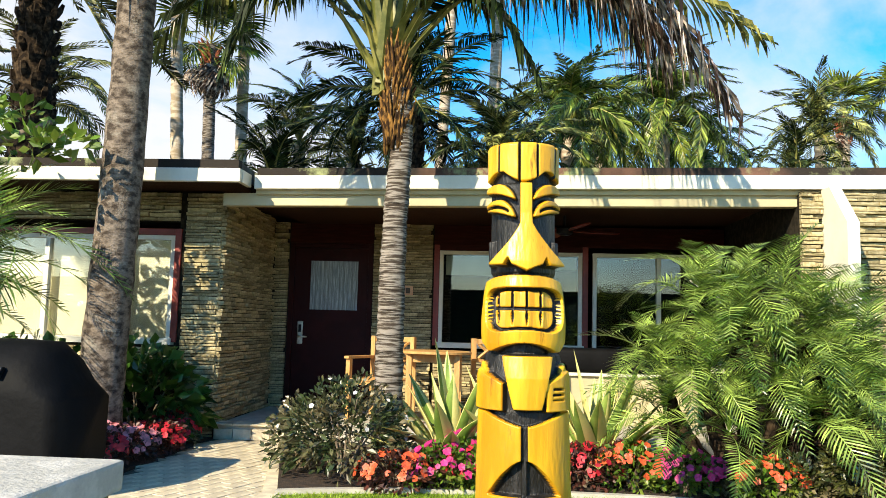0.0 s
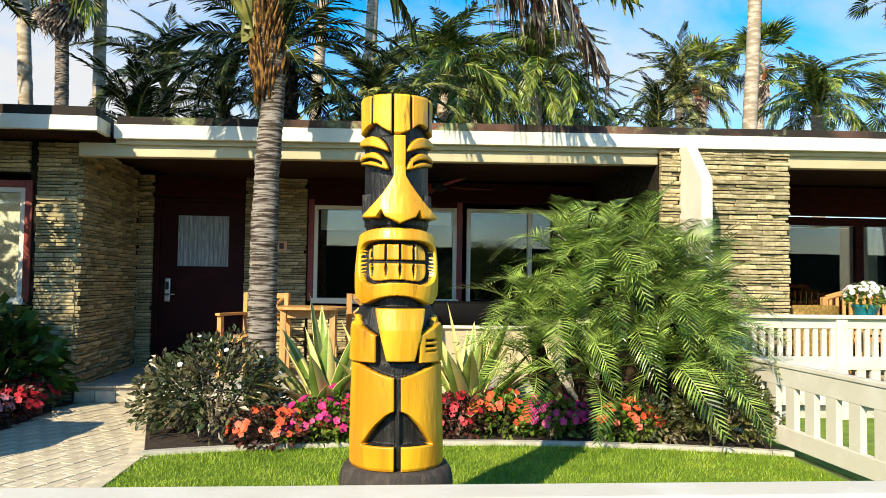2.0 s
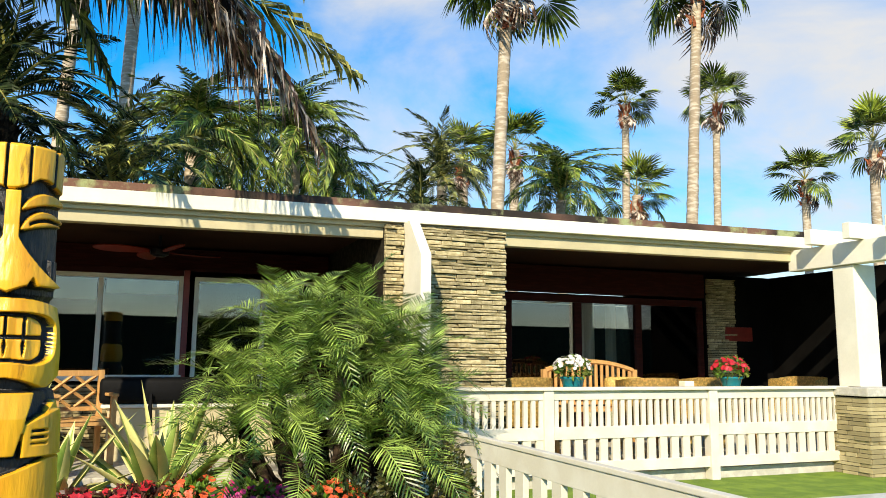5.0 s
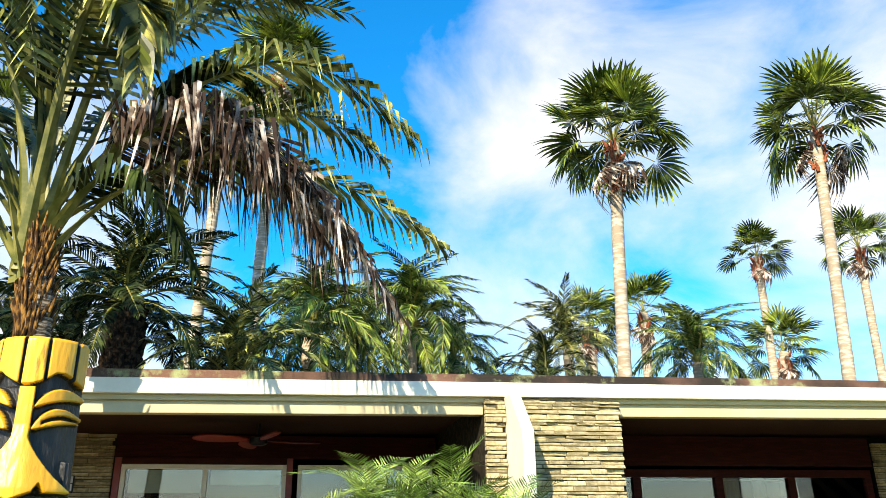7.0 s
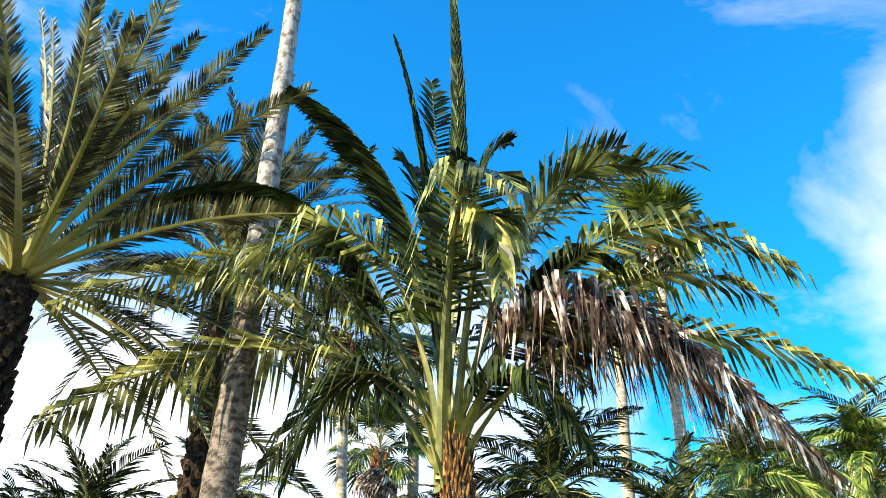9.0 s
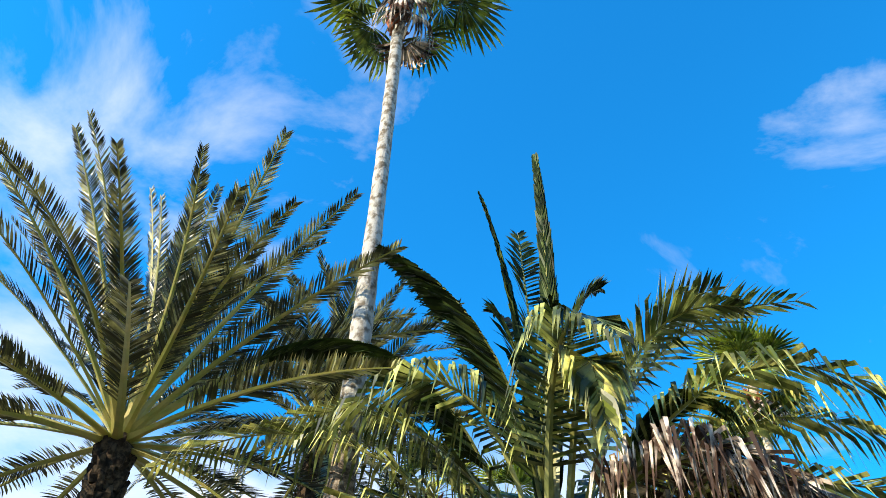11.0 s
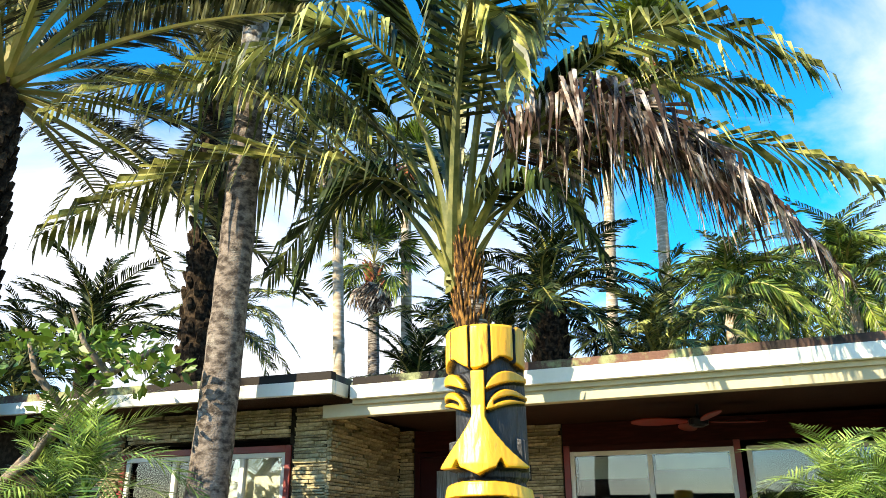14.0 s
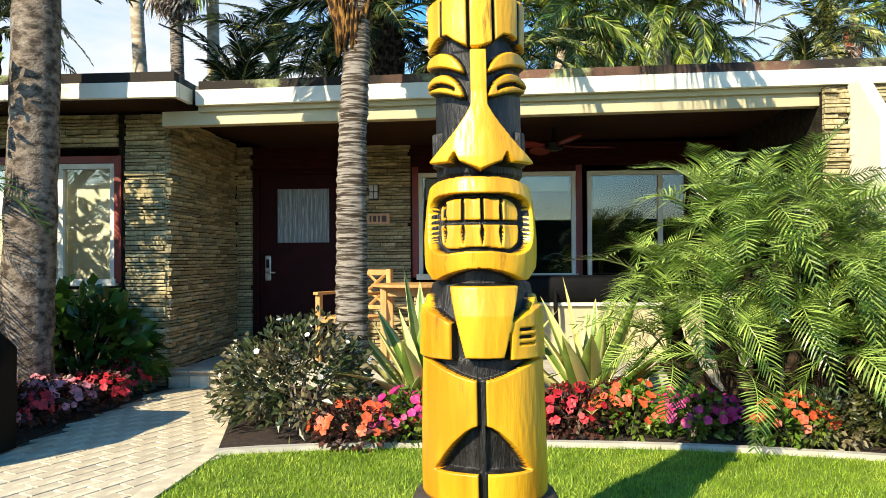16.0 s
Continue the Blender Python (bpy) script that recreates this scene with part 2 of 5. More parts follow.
M_SHRUBY = material("olive_shrub_leaf", (0.07, 0.08, 0.02), 0.4, 0.2, 4, island=0.5, translucent=0.15, second=(0.13, 0.12, 0.035))
M_BIGLEAF = material("glossy_dark_leaf", (0.03, 0.085, 0.012), 0.28, 0.2, 4, island=0.4, translucent=0.2, second=(0.06, 0.13, 0.02))
M_BEDLEAF = material("bedding_leaf", (0.10, 0.19, 0.018), 0.45, 0.2, 4, island=0.45, translucent=0.25, second=(0.16, 0.20, 0.03))
M_BEDRED = material("bronze_bedding_leaf", (0.09, 0.03, 0.02), 0.45, 0.2, 4, island=0.5, translucent=0.2)
M_AGAVE = material("agave_green_stripe", (0.14, 0.24, 0.04), 0.4, 0.2, 4, second=(0.28, 0.38, 0.08), translucent=0.1)
M_AGAVEC = material("agave_cream_margin", (0.78, 0.72, 0.27), 0.42, 0.1, 4, translucent=0.1)
M_FRED = material("red_petal", (0.55, 0.02, 0.035), 0.5, 0.1, 4, island=0.3, translucent=0.2)
M_FMAG = material("magenta_petal", (0.62, 0.03, 0.19), 0.5, 0.1, 4, island=0.3, translucent=0.2)
M_FORA = material("orange_petal", (0.80, 0.12, 0.04), 0.5, 0.1, 4, island=0.3, translucent=0.2)
M_FWHT = material("white_petal", (0.75, 0.70, 0.66), 0.5, 0.05, 4, island=0.15, translucent=0.2)
M_FPNK = material("pink_petal", (0.65, 0.22, 0.25), 0.5, 0.1, 4, island=0.4, translucent=0.2)
M_CURTAIN = material("pale_curtain", (0.62, 0.58, 0.46), 0.8, 0.08, 3, 0.2, 20, stretch=(20, 20, 1))
# near-black colour stands in for shade inside the rooms and at the patio's end
M_ROOMSHADE = material("room_shade_black", (0.006, 0.0055, 0.005), 0.9, 0.2, 3, spec=0.03)
M_BLIND = material("roller_blind", (0.80, 0.76, 0.60), 0.8, 0.05, 6)
M_BARK = material("branch_bark", (0.20, 0.15, 0.10), 0.9, 0.25, 16, 0.7, 60)
M_ROOMTAN = material("tan_room_wall", (0.55, 0.48, 0.33), 0.8, 0.08, 2)


def glass_material(name, tint, rough=0.0):
    m = bpy.data.materials.new(name)
    m.use_nodes = True
    t = m.node_tree
    t.nodes.clear()
    o = t.nodes.new("ShaderNodeOutputMaterial")
    tr = t.nodes.new("ShaderNodeBsdfTransparent")
    tr.inputs["Color"].default_value = (*tint, 1)
    gl = t.nodes.new("ShaderNodeBsdfGlossy")
    gl.inputs["Roughness"].default_value = rough
    lw = t.nodes.new("ShaderNodeFresnel")
    lw.inputs["IOR"].default_value = 1.75
    mx = t.nodes.new("ShaderNodeMixShader")
    t.links.new(lw.outputs[0], mx.inputs[0])
    t.links.new(tr.outputs[0], mx.inputs[1])
    t.links.new(gl.outputs[0], mx.inputs[2])
    t.links.new(mx.outputs[0], o.inputs["Surface"])
    return m


M_GLASS = glass_material("window_glass", (0.88, 0.90, 0.88))
M_FROST = material("fluted_glass", (0.30, 0.34, 0.36), 0.12, 0.3, 8, 0.8, 22, stretch=(14, 1, 0.6), spec=0.8)

# ---------- building helpers ----------
rnd = random.Random(7)


def thing(name, at=(0, 0, 0), label="", category="", group="", kind=""):
    ob = new(name)
    ob.empty_display_size = 0.1
    ob.location = at
    return tagged(ob, label, category, group, kind)


def as_mesh(name, bm, mats):
    me = bpy.data.meshes.new(name)
    bm.to_mesh(me)
    bm.free()
    for m in (mats if isinstance(mats, (list, tuple)) else [mats]):
        me.materials.append(m)
    return me


def part(name, bm, mats, parent=None, label="", smooth=False):
    """One mesh object from a bmesh, or a ready mesh; its coordinates are those of its parent."""
    me = bm if isinstance(bm, bpy.types.Mesh) else as_mesh(name, bm, mats)
    if smooth:
        me.polygons.foreach_set("use_smooth", [True] * len(me.polygons))
    ob = new(name, me)
    if parent:
        ob.parent = parent
    return tagged(ob, label)


def box(bm, x0, x1, y0, y1, z0, z1, bevel=0.0):
    r = bmesh.ops.create_cube(bm, size=1.0)
    vs = r["verts"]
    bmesh.ops.scale(bm, vec=(x1 - x0, y1 - y0, z1 - z0), verts=vs)
    bmesh.ops.translate(bm, vec=((x0 + x1) / 2, (y0 + y1) / 2, (z0 + z1) / 2), verts=vs)
    if bevel:
        es = list({e for v in vs for e in v.link_edges})
        bmesh.ops.bevel(bm, geom=es, offset=bevel, segments=2, affect="EDGES", profile=0.6)
    return bm


def boxpart(name, dims, mat, parent=None, bevel=0.004, label=""):
    return part(name, box(bmesh.new(), *dims, bevel), mat, parent, label)


def structure(name, dims, mat, label="", bevel=0.0):
    return tagged(part(name, box(bmesh.new(), *dims, bevel), mat), label, "", "", "structure")


def tube(bm, pts, radii, seg=8, cap=True):
    """A tube through pts with a radius for each."""
    rings = []
    for i, p in enumerate(pts):
        p = Vector(p)
        d = (Vector(pts[min(i + 1, len(pts) - 1)]) - Vector(pts[max(i - 1, 0)])).normalized()
        a = d.cross(Vector((0, 1, 0)) if abs(d.y) < 0.9 else Vector((1, 0, 0))).normalized()
        b = d.cross(a)
        rings.append([bm.verts.new(p + (a * math.cos(k * math.tau / seg) + b * math.sin(k * math.tau / seg)) * radii[i]) for k in range(seg)])
    for r0, r1 in zip(rings, rings[1:]):
        for k in range(seg):
            bm.faces.new((r0[k], r0[(k + 1) % seg], r1[(k + 1) % seg], r1[k]))
    if cap:
        bm.faces.new(rings[0][::-1])
        bm.faces.new(rings[-1])
    return bm


def lathe(bm, profile, seg=20, at=(0, 0, 0)):
    rings = [[bm.verts.new((at[0] + r * math.cos(k * math.tau / seg), at[1] + r * math.sin(k * math.tau / seg), at[2] + z)) for k in range(seg)] for r, z in profile]
    for r0, r1 in zip(rings, rings[1:]):
        for k in range(seg):
            bm.faces.new((r0[k], r0[(k + 1) % seg], r1[(k + 1) % seg], r1[k]))
    bm.faces.new(rings[0][::-1])
    bm.faces.new(rings[-1])
    return bm


def mesh_from(name, verts, faces, mats, idx=None, smooth=False):
    me = bpy.data.meshes.new(name)
    me.from_pydata([tuple(v) for v in verts], [], faces)
    for m in (mats if isinstance(mats, (list, tuple)) else [mats]):
        me.materials.append(m)
    if idx is not None:
        me.polygons.foreach_set("material_index", idx)
    if smooth:
        me.polygons.foreach_set("use_smooth", [True] * len(me.polygons))
    me.update()
    return me


def bezier(p0, p1, p2, s):
    return p0 * (1 - s) ** 2 + p1 * 2 * s * (1 - s) + p2 * s * s


def frond_mesh(name, p0, p1, p2, n, length, width, droop, mats, seed, bare=0.15, sweep=0.6, stem=0.014, lift=0.25, ragged=0.15, taper=0.35, tip_sweep=0.7, twist=0.9):
    """A feather leaf: a tapered stem along a curve with leaflets that hang on both sides."""
    r = random.Random(seed)
    p0, p1, p2 = Vector(p0), Vector(p1), Vector(p2)
    verts, faces, idx = [], [], []
    ring = []
    steps = 10
    for i in range(steps + 1):
        s = i / steps
        c = bezier(p0, p1, p2, s)
        d = (bezier(p0, p1, p2, min(1, s + 0.02)) - bezier(p0, p1, p2, max(0, s - 0.02))).normalized()
        side = d.cross(Vector((0, 0, 1)))
        side = side.normalized() if side.length > 0.05 else Vector((1, 0, 0))
        up = side.cross(d)
        rad = stem * (1.6 if i == 0 else 1.0) * (1 - 0.85 * s)
        b = len(verts)
        verts += [c + side * rad * 1.5, c + up * rad, c - side * rad * 1.5, c - up * rad * 0.6]
        if i:
            for k in range(4):
                faces.append((b - 4 + k, b - 4 + (k + 1) % 4, b + (k + 1) % 4, b + k))
                idx.append(1)
    for i in range(n):
        s = bare + (1 - bare) * (i + 0.5) / n
        c = bezier(p0, p1, p2, s)
        d = (bezier(p0, p1, p2, min(1, s + 0.02)) - bezier(p0, p1, p2, max(0, s - 0.02))).normalized()
        side0 = d.cross(Vector((0, 0, 1)))
        side0 = side0.normalized() if side0.length > 0.05 else Vector((1, 0, 0))
        up = side0.cross(d)
        q = (s - bare) / (1 - bare)
        ll = length * (0.45 + 0.55 * math.sin(math.pi * min(1, q * 0.85 + 0.18))) * (1 - taper * q ** 3)
        for sg in (1, -1):
            if r.random() < ragged * 0.4:
                continue
            l1 = ll * r.uniform(1 - ragged, 1 + ragged)
            way = (side0 * sg + d * (sweep + tip_sweep * q + r.uniform(-0.12, 0.12)) + up * (lift + r.uniform(-0.15, 0.15))).normalized()
            m1 = c + way * l1 * 0.45 + Vector((0, 0, -droop * l1 * 0.16))
            m2 = c + way * l1 * (0.85 - 0.3 * droop) + Vector((r.uniform(-1, 1) * ragged * 0.3 * l1, r.uniform(-1, 1) * ragged * 0.3 * l1, -droop * l1 * (0.62 + r.uniform(-0.12, 0.12))))
            flat = way.cross(up)
            flat = (flat.normalized() * 0.8 + up * r.uniform(-twist, twist)).normalized() * width
            b = len(verts)
            verts += [c - flat * 0.3, c + flat * 0.3, m1 + flat * 0.5, m1 - flat * 0.5, m2]
            faces += [(b, b + 1, b + 2, b + 3), (b + 3, b + 2, b + 4)]
            idx += [0, 0]
    return mesh_from(name, verts, faces, mats, idx)


def place_frond(me, palm, at, az, el, scale=1.0, roll=0.0, name="frond", label=""):
    ob = new(name, me)
    ob.parent = palm
    ob.matrix_basis = Matrix.Translation(at) @ Euler((0, 0, az)).to_matrix().to_4x4() @ Euler((roll, -el, 0)).to_matrix().to_4x4() @ Matrix.Scale(scale, 4)
    return tagged(ob, label)


def fan_mesh(name, stalk, radius, n, mats, seed, droop=0.35, spread=205, bend=0.0):
    """A fan leaf: a stalk and pleated fingers that hang at their tips."""
    r = random.Random(seed)
    verts, faces, idx = [], [], []
    for i in range(5):
        s = i / 4
        c = Vector((stalk * s, 0, -0.10 * stalk * s * s))
        w = 0.018 * (1 - 0.5 * s)
        b = len(verts)
        verts += [c + Vector((0, w, 0)), c + Vector((0, 0, w * 0.7)), c + Vector((0, -w, 0)), c + Vector((0, 0, -w * 0.7))]
        if i:
            for k in range(4):
                faces.append((b - 4 + k, b - 4 + (k + 1) % 4, b + (k + 1) % 4, b + k))
                idx.append(1)
    hub = Vector((stalk, 0, -0.10 * stalk))
    for i in range(n):
        a = radians(-spread / 2 + spread * (i + 0.5) / n)
        rr = radius * (0.72 + 0.28 * math.cos(a * 0.8)) * r.uniform(0.88, 1.08)
        da = radians(spread / n) * 0.52
        fold = 0.02 * radius * (1 if i % 2 else -1)
        dr = droop * rr * r.uniform(0.7, 1.4)

        def at(ang, k, z):
            x = math.cos(ang) * rr * k
            return hub + Vector((x * math.cos(bend), math.sin(ang) * rr * k, z - x * math.sin(bend)))
        b = len(verts)
        verts += [at(a, 0.05, 0), at(a - da, 0.55, -fold - dr * 0.12), at(a, 0.6, fold - dr * 0.10), at(a + da, 0.55, -fold - dr * 0.12), at(a, 0.82, -dr * 0.45), at(a + r.uniform(-0.06, 0.06), 1.0, -dr)]
        w = da * rr * 0.42
        tang = Vector((-math.sin(a), math.cos(a), 0)) * w
        verts += [verts[b + 4] + tang, verts[b + 4] - tang]
        faces += [(b, b + 1, b + 2), (b, b + 2, b + 3), (b + 1, b + 7, b + 4, b + 2), (b + 2, b + 4, b + 6, b + 3), (b + 7, b + 5, b + 4), (b + 4, b + 5, b + 6)]
        idx += [0] * 6
    return mesh_from(name, verts, faces, mats, idx)


def trunk_bm(pts, radii, seg=14, rings=40, rough=0.06, ringed=0.04):
    """A palm trunk: a smooth curve through pts with leaf-scar rings and an uneven skin."""
    bm = bmesh.new()
    P = [Vector(p) for p in pts]
    out, rad = [], []
    m = len(P) - 1
    for i in range(rings + 1):
        s = i / rings * m
        k = min(int(s), m - 1)
        f = s - k
        a, b = P[k], P[k + 1]
        t0 = (P[k + 1] - P[max(k - 1, 0)]) * 0.5
        t1 = (P[min(k + 2, m)] - P[k]) * 0.5
        h = a * (2 * f ** 3 - 3 * f * f + 1) + t0 * (f ** 3 - 2 * f * f + f) + b * (3 * f * f - 2 * f ** 3) + t1 * (f ** 3 - f * f)
        out.append(h)
        rad.append((radii[k] * (1 - f) + radii[k + 1] * f) * (1 + ringed * (1 if i % 2 else -1)))
    tube(bm, out, rad, seg)
    for v in bm.verts:
        c = noise.noise(v.co * 6) * rough
        k = min(range(len(out)), key=lambda j: abs(out[j].z - v.co.z))
        v.co += (v.co - out[k]) * c
    return bm


def leaf_cloud(name, n, radii, size, mat, seed, squash=0.75, shell=0.55, ratio=0.45, droop=0.3):
    """Many small pointed leaves spread through a lumpy round volume, denser at its skin."""
    r = random.Random(seed)
    verts, faces = [], []
    for i in range(n):
        th, u = r.uniform(0, math.tau), r.uniform(-0.55, 1)
        k = math.sqrt(1 - u * u)
        d = Vector((k * math.cos(th), k * math.sin(th), u))
        lump = 1 + 0.28 * noise.noise(d * 2.3 + Vector((seed, 0, 0)))
        rad = (shell + (1 - shell) * r.random() ** 0.6) * lump
        c = Vector((d.x * radii[0] * rad, d.y * radii[1] * rad, max(0.02, radii[2] * (0.45 + 0.62 * d.z * rad))))
        way = (d + Vector((r.uniform(-0.9, 0.9), r.uniform(-0.9, 0.9), r.uniform(-0.5, 0.9)))).normalized()
        sd = way.cross(Vector((r.uniform(-1, 1), r.uniform(-1, 1), r.uniform(-0.3, 1)))).normalized()
        s = size * r.uniform(0.6, 1.3)
        b = len(verts)
        nrm = way.cross(sd)
        verts += [c, c + way * s * 0.5 + sd * s * ratio * 0.5 + nrm * s * 0.06, c + way * s - Vector((0, 0, droop * s * 0.5)), c + way * s * 0.5 - sd * s * ratio * 0.5 + nrm * s * 0.06]
        faces += [(b, b + 1, b + 2), (b, b + 2, b + 3)]
    return mesh_from(name, verts, faces, mat)


def flower_cloud(name, n, radii, size, mat, seed, top=0.35):
    """Five-petalled open flowers on the upper skin of a plant."""
    r = random.Random(seed)
    verts, faces = [], []
    for i in range(n):
        th, u = r.uniform(0, math.tau), r.uniform(top - 0.35, 1)
        k = math.sqrt(max(0, 1 - u * u))
        d = Vector((k * math.cos(th), k * math.sin(th), u))
        c = Vector((d.x * radii[0], d.y * radii[1], radii[2] * (0.45 + 0.62 * u))) * r.uniform(0.95, 1.08)
        nrm = (d + Vector((r.uniform(-0.5, 0.5), r.uniform(-0.9, 0.2), 0.2))).normalized()
        a = nrm.cross(Vector((0.3, 0.2, 1))).normalized()
        b2 = nrm.cross(a)
        s = size * r.uniform(0.7, 1.2)
        for p in range(5):
            g = p * math.tau / 5 + r.random() * 0.3
            w = a * math.cos(g) + b2 * math.sin(g)
            t = nrm.cross(w)
            b = len(verts)
            verts += [c + nrm * s * 0.02, c + w * s * 0.35 + t * s * 0.28 + nrm * s * 0.08, c + w * s * 0.55 + nrm * s * 0.05, c + w * s * 0.35 - t * s * 0.28 + nrm * s * 0.08]
            faces.append((b, b + 1, b + 2, b + 3))
    return mesh_from(name, verts, faces, mat)

# ---------- ground ----------
ground = tagged(part("ground", box(bmesh.new(), -600, 600, -600, 900, -0.4, -0.012), M_GROUND), "bare ground that reaches to the horizon", "", "", "structure")


def sheet(name, outline, z0, z1, mat, label):
    bm = bmesh.new()
    f = bm.faces.new([bm.verts.new((x, y, z0)) for x, y in outline])
    r = bmesh.ops.extrude_face_region(bm, geom=[f])
    bmesh.ops.translate(bm, vec=(0, 0, z1 - z0), verts=[v for v in r["geom"] if isinstance(v, bmesh.types.BMVert)])
    bmesh.ops.recalc_face_normals(bm, faces=bm.faces)
    return tagged(part(name, bm, mat), label, "", "", "structure")


def bed_edge(x):
    """The curved front edge of the planting bed."""
    return 5.87 + 0.36 * math.sin((x + 1.05) / 4.25 * math.pi) ** 0.8 - 0.03 * (x + 1.05)


BX = [-1.05 + 4.2 * i / 20 for i in range(21)]
lawn = sheet("lawn", [(-1.05, 2.2), (3.1, 2.2)] + [(x, bed_edge(x)) for x in reversed(BX)], -0.3, 0.0, M_LAWN, "short bright green lawn in front of the bed")
bed = sheet("planting_bed", [(x, bed_edge(x) + 0.03) for x in BX] + [(3.15, 8.0), (-1.62, 8.0)], -0.3, 0.015, M_SOIL, "dark mulch planting bed below the porch")
bed_west = sheet("planting_bed_west", [(-9, 3.0), (-2.35, 3.0), (-2.32, 8.09), (-9, 8.09)], -0.3, 0.012, M_SOIL, "dark mulch bed below the red framed window")
lawn_far = sheet("lawn_east", [(3.2, 2.2), (14, 2.2), (14, 8.0), (3.2, 8.0)], -0.3, -0.002, M_LAWN, "green lawn beyond the white fence")
path_base = sheet("path_bedding", [(-2.33, 0.5), (-1.07, 0.5), (-1.07, 5.86), (-1.62, 8.02), (-2.31, 8.08)], -0.3, -0.006, M_JOINT, "sand bedding of the paved path")
street = sheet("pavement", [(-9, -8), (14, -8), (14, 2.18), (-9, 2.18)], -0.3, -0.008, M_ASPHALT, "grey asphalt lane outside the fence")

structure("wall_south", (-40, 40, -14.5, -14.2, -0.1, 2.7), M_HEDGE, "dark garden wall across the lane, behind the camera")

ebm = bmesh.new()
prev = None
for x in BX:
    y = bed_edge(x)
    ring = [ebm.verts.new(p) for p in ((x, y - 0.03, -0.05), (x, y - 0.03, 0.03), (x, y + 0.03, 0.03), (x, y + 0.03, -0.05))]
    if prev:
        for k in range(4):
            ebm.faces.new((prev[k], prev[(k + 1) % 4], ring[(k + 1) % 4], ring[k]))
    prev = ring
tagged(part("bed_kerb", ebm, M_CONC), "low pale concrete edging round the flower bed", "", "", "structure")

# grass blades
gr = np.random.default_rng(5)
NB = 70000
gx = gr.uniform(-1.04, 3.08, NB)
gy = 3.0 + (6.2 - 3.0) * gr.random(NB) ** 0.8
keep = gy < np.array([bed_edge(x) for x in gx]) - 0.035
gx, gy = gx[keep], gy[keep]
nb = len(gx)
ang = gr.uniform(0, math.tau, nb)
hh = gr.uniform(0.012, 0.03, nb)
ln_x, ln_y = gr.normal(0, 0.010, nb), gr.normal(0, 0.010, nb)
wx, wy = np.cos(ang) * 0.0028, np.sin(ang) * 0.0028
gv = np.empty((nb * 3, 3))
gv[0::3] = np.stack([gx - wx, gy - wy, np.zeros(nb)], 1)
gv[1::3] = np.stack([gx + wx, gy + wy, np.zeros(nb)], 1)
gv[2::3] = np.stack([gx + ln_x, gy + ln_y, hh], 1)
gme = bpy.data.meshes.new("grass")
gme.vertices.add(nb * 3)
gme.vertices.foreach_set("co", gv.ravel())
gme.loops.add(nb * 3)
gme.loops.foreach_set("vertex_index", np.arange(nb * 3))
gme.polygons.add(nb)
gme.polygons.foreach_set("loop_start", np.arange(nb) * 3)
gme.materials.append(M_BLADE)
gme.update(calc_edges=True)
tagged(new("grass", gme), "short bright green mown grass blades", "grass", "", "stuff")

# ---------- house shell ----------
porch = structure("porch_floor", (-2.3, 2.94, 8.08, 9.8, -0.2, 0.13), M_CONC, "pale concrete porch one step above the path", 0.01)
patio = structure("patio_floor", (4.26, 9.6, 7.35, 9.8, -0.2, 0.16), M_CONC, "pale concrete patio behind the white railing", 0.01)
patio_kerb = structure("patio_kerb", (3.36, 9.6, 7.22, 7.34, -0.2, 0.10), M_CAP, "low stone kerb under the railing", 0.01)

# left wing
wing = structure("wall_wing_front", (-9, -4.75, 8.14, 8.34, 0, 2.36), M_MORTAR, "stone clad wing wall")
structure("wall_wing_below_window", (-4.75, -2.76, 8.14, 8.34, 0, 0.86), M_MORTAR, "stone clad wall below the window")
structure("wall_wing_above_window", (-4.75, -2.76, 8.14, 8.34, 2.06, 2.36), M_MORTAR, "stone clad wall above the window")
wing_pier = structure("wall_wing_corner", (-2.76, -2.335, 8.14, 8.34, 0, 2.36), M_MORTAR, "stone clad pier at the wing's corner")
wing_side = structure("wall_wing_side", (-2.52, -2.335, 8.34, 9.84, 0, 2.36), M_MORTAR, "stone clad side wall beside the porch")
structure("wing_room_back", (-6.5, -2.55, 11.4, 11.5, 0, 2.36), M_ROOMTAN, "pale wall deep in the wing's room")
structure("wing_room_floor", (-6.5, -2.55, 8.36, 11.4, 0, 0.12), M_ROOMTAN, "floor of the wing's room")

# main wall, from west to east
w_door_l = structure("wall_main_west", (-2.335, -2.12, 9.84, 10.04, 0, 2.3), M_MORTAR, "stone clad wall beside the door")
structure("wall_above_door", (-2.12, -1.12, 9.84, 10.04, 2.06, 2.3), M_REDWOOD, "dark panel above the door")
w_mid = structure("wall_main_middle", (-1.12, -0.40, 9.84, 10.04, 0, 2.3), M_MORTAR, "stone clad wall between the door and the window")
structure("wall_under_window", (-0.40, 2.94, 9.84, 10.04, 0, 0.84), M_MORTAR, "stone wall below the porch windows")
structure("wall_over_window", (-0.40, 2.94, 9.84, 10.04, 2.06, 2.3), M_REDWOOD, "dark red brown panel over the porch windows")
party = structure("wall_party", (2.97, 4.19, 7.66, 10.04, 0, 2.36), M_MORTAR, "stone clad dividing wall between the two porches")
structure("wall_patio_header", (4.2, 8.4, 9.84, 10.04, 2.02, 2.36), M_REDWOOD, "dark red wooden header over the patio doors")
structure("wall_patio_sill", (4.2, 8.4, 9.84, 10.04, 0, 0.22), M_REDWOOD, "dark red wooden sill")
# patio end walls: the roof's deep shade is put into their colour
structure("wall_patio_east", (8.4, 9.6, 9.84, 10.04, 0, 2.36), M_ROOMSHADE, "stone wall at the end of the patio, coloured near black for its shade")
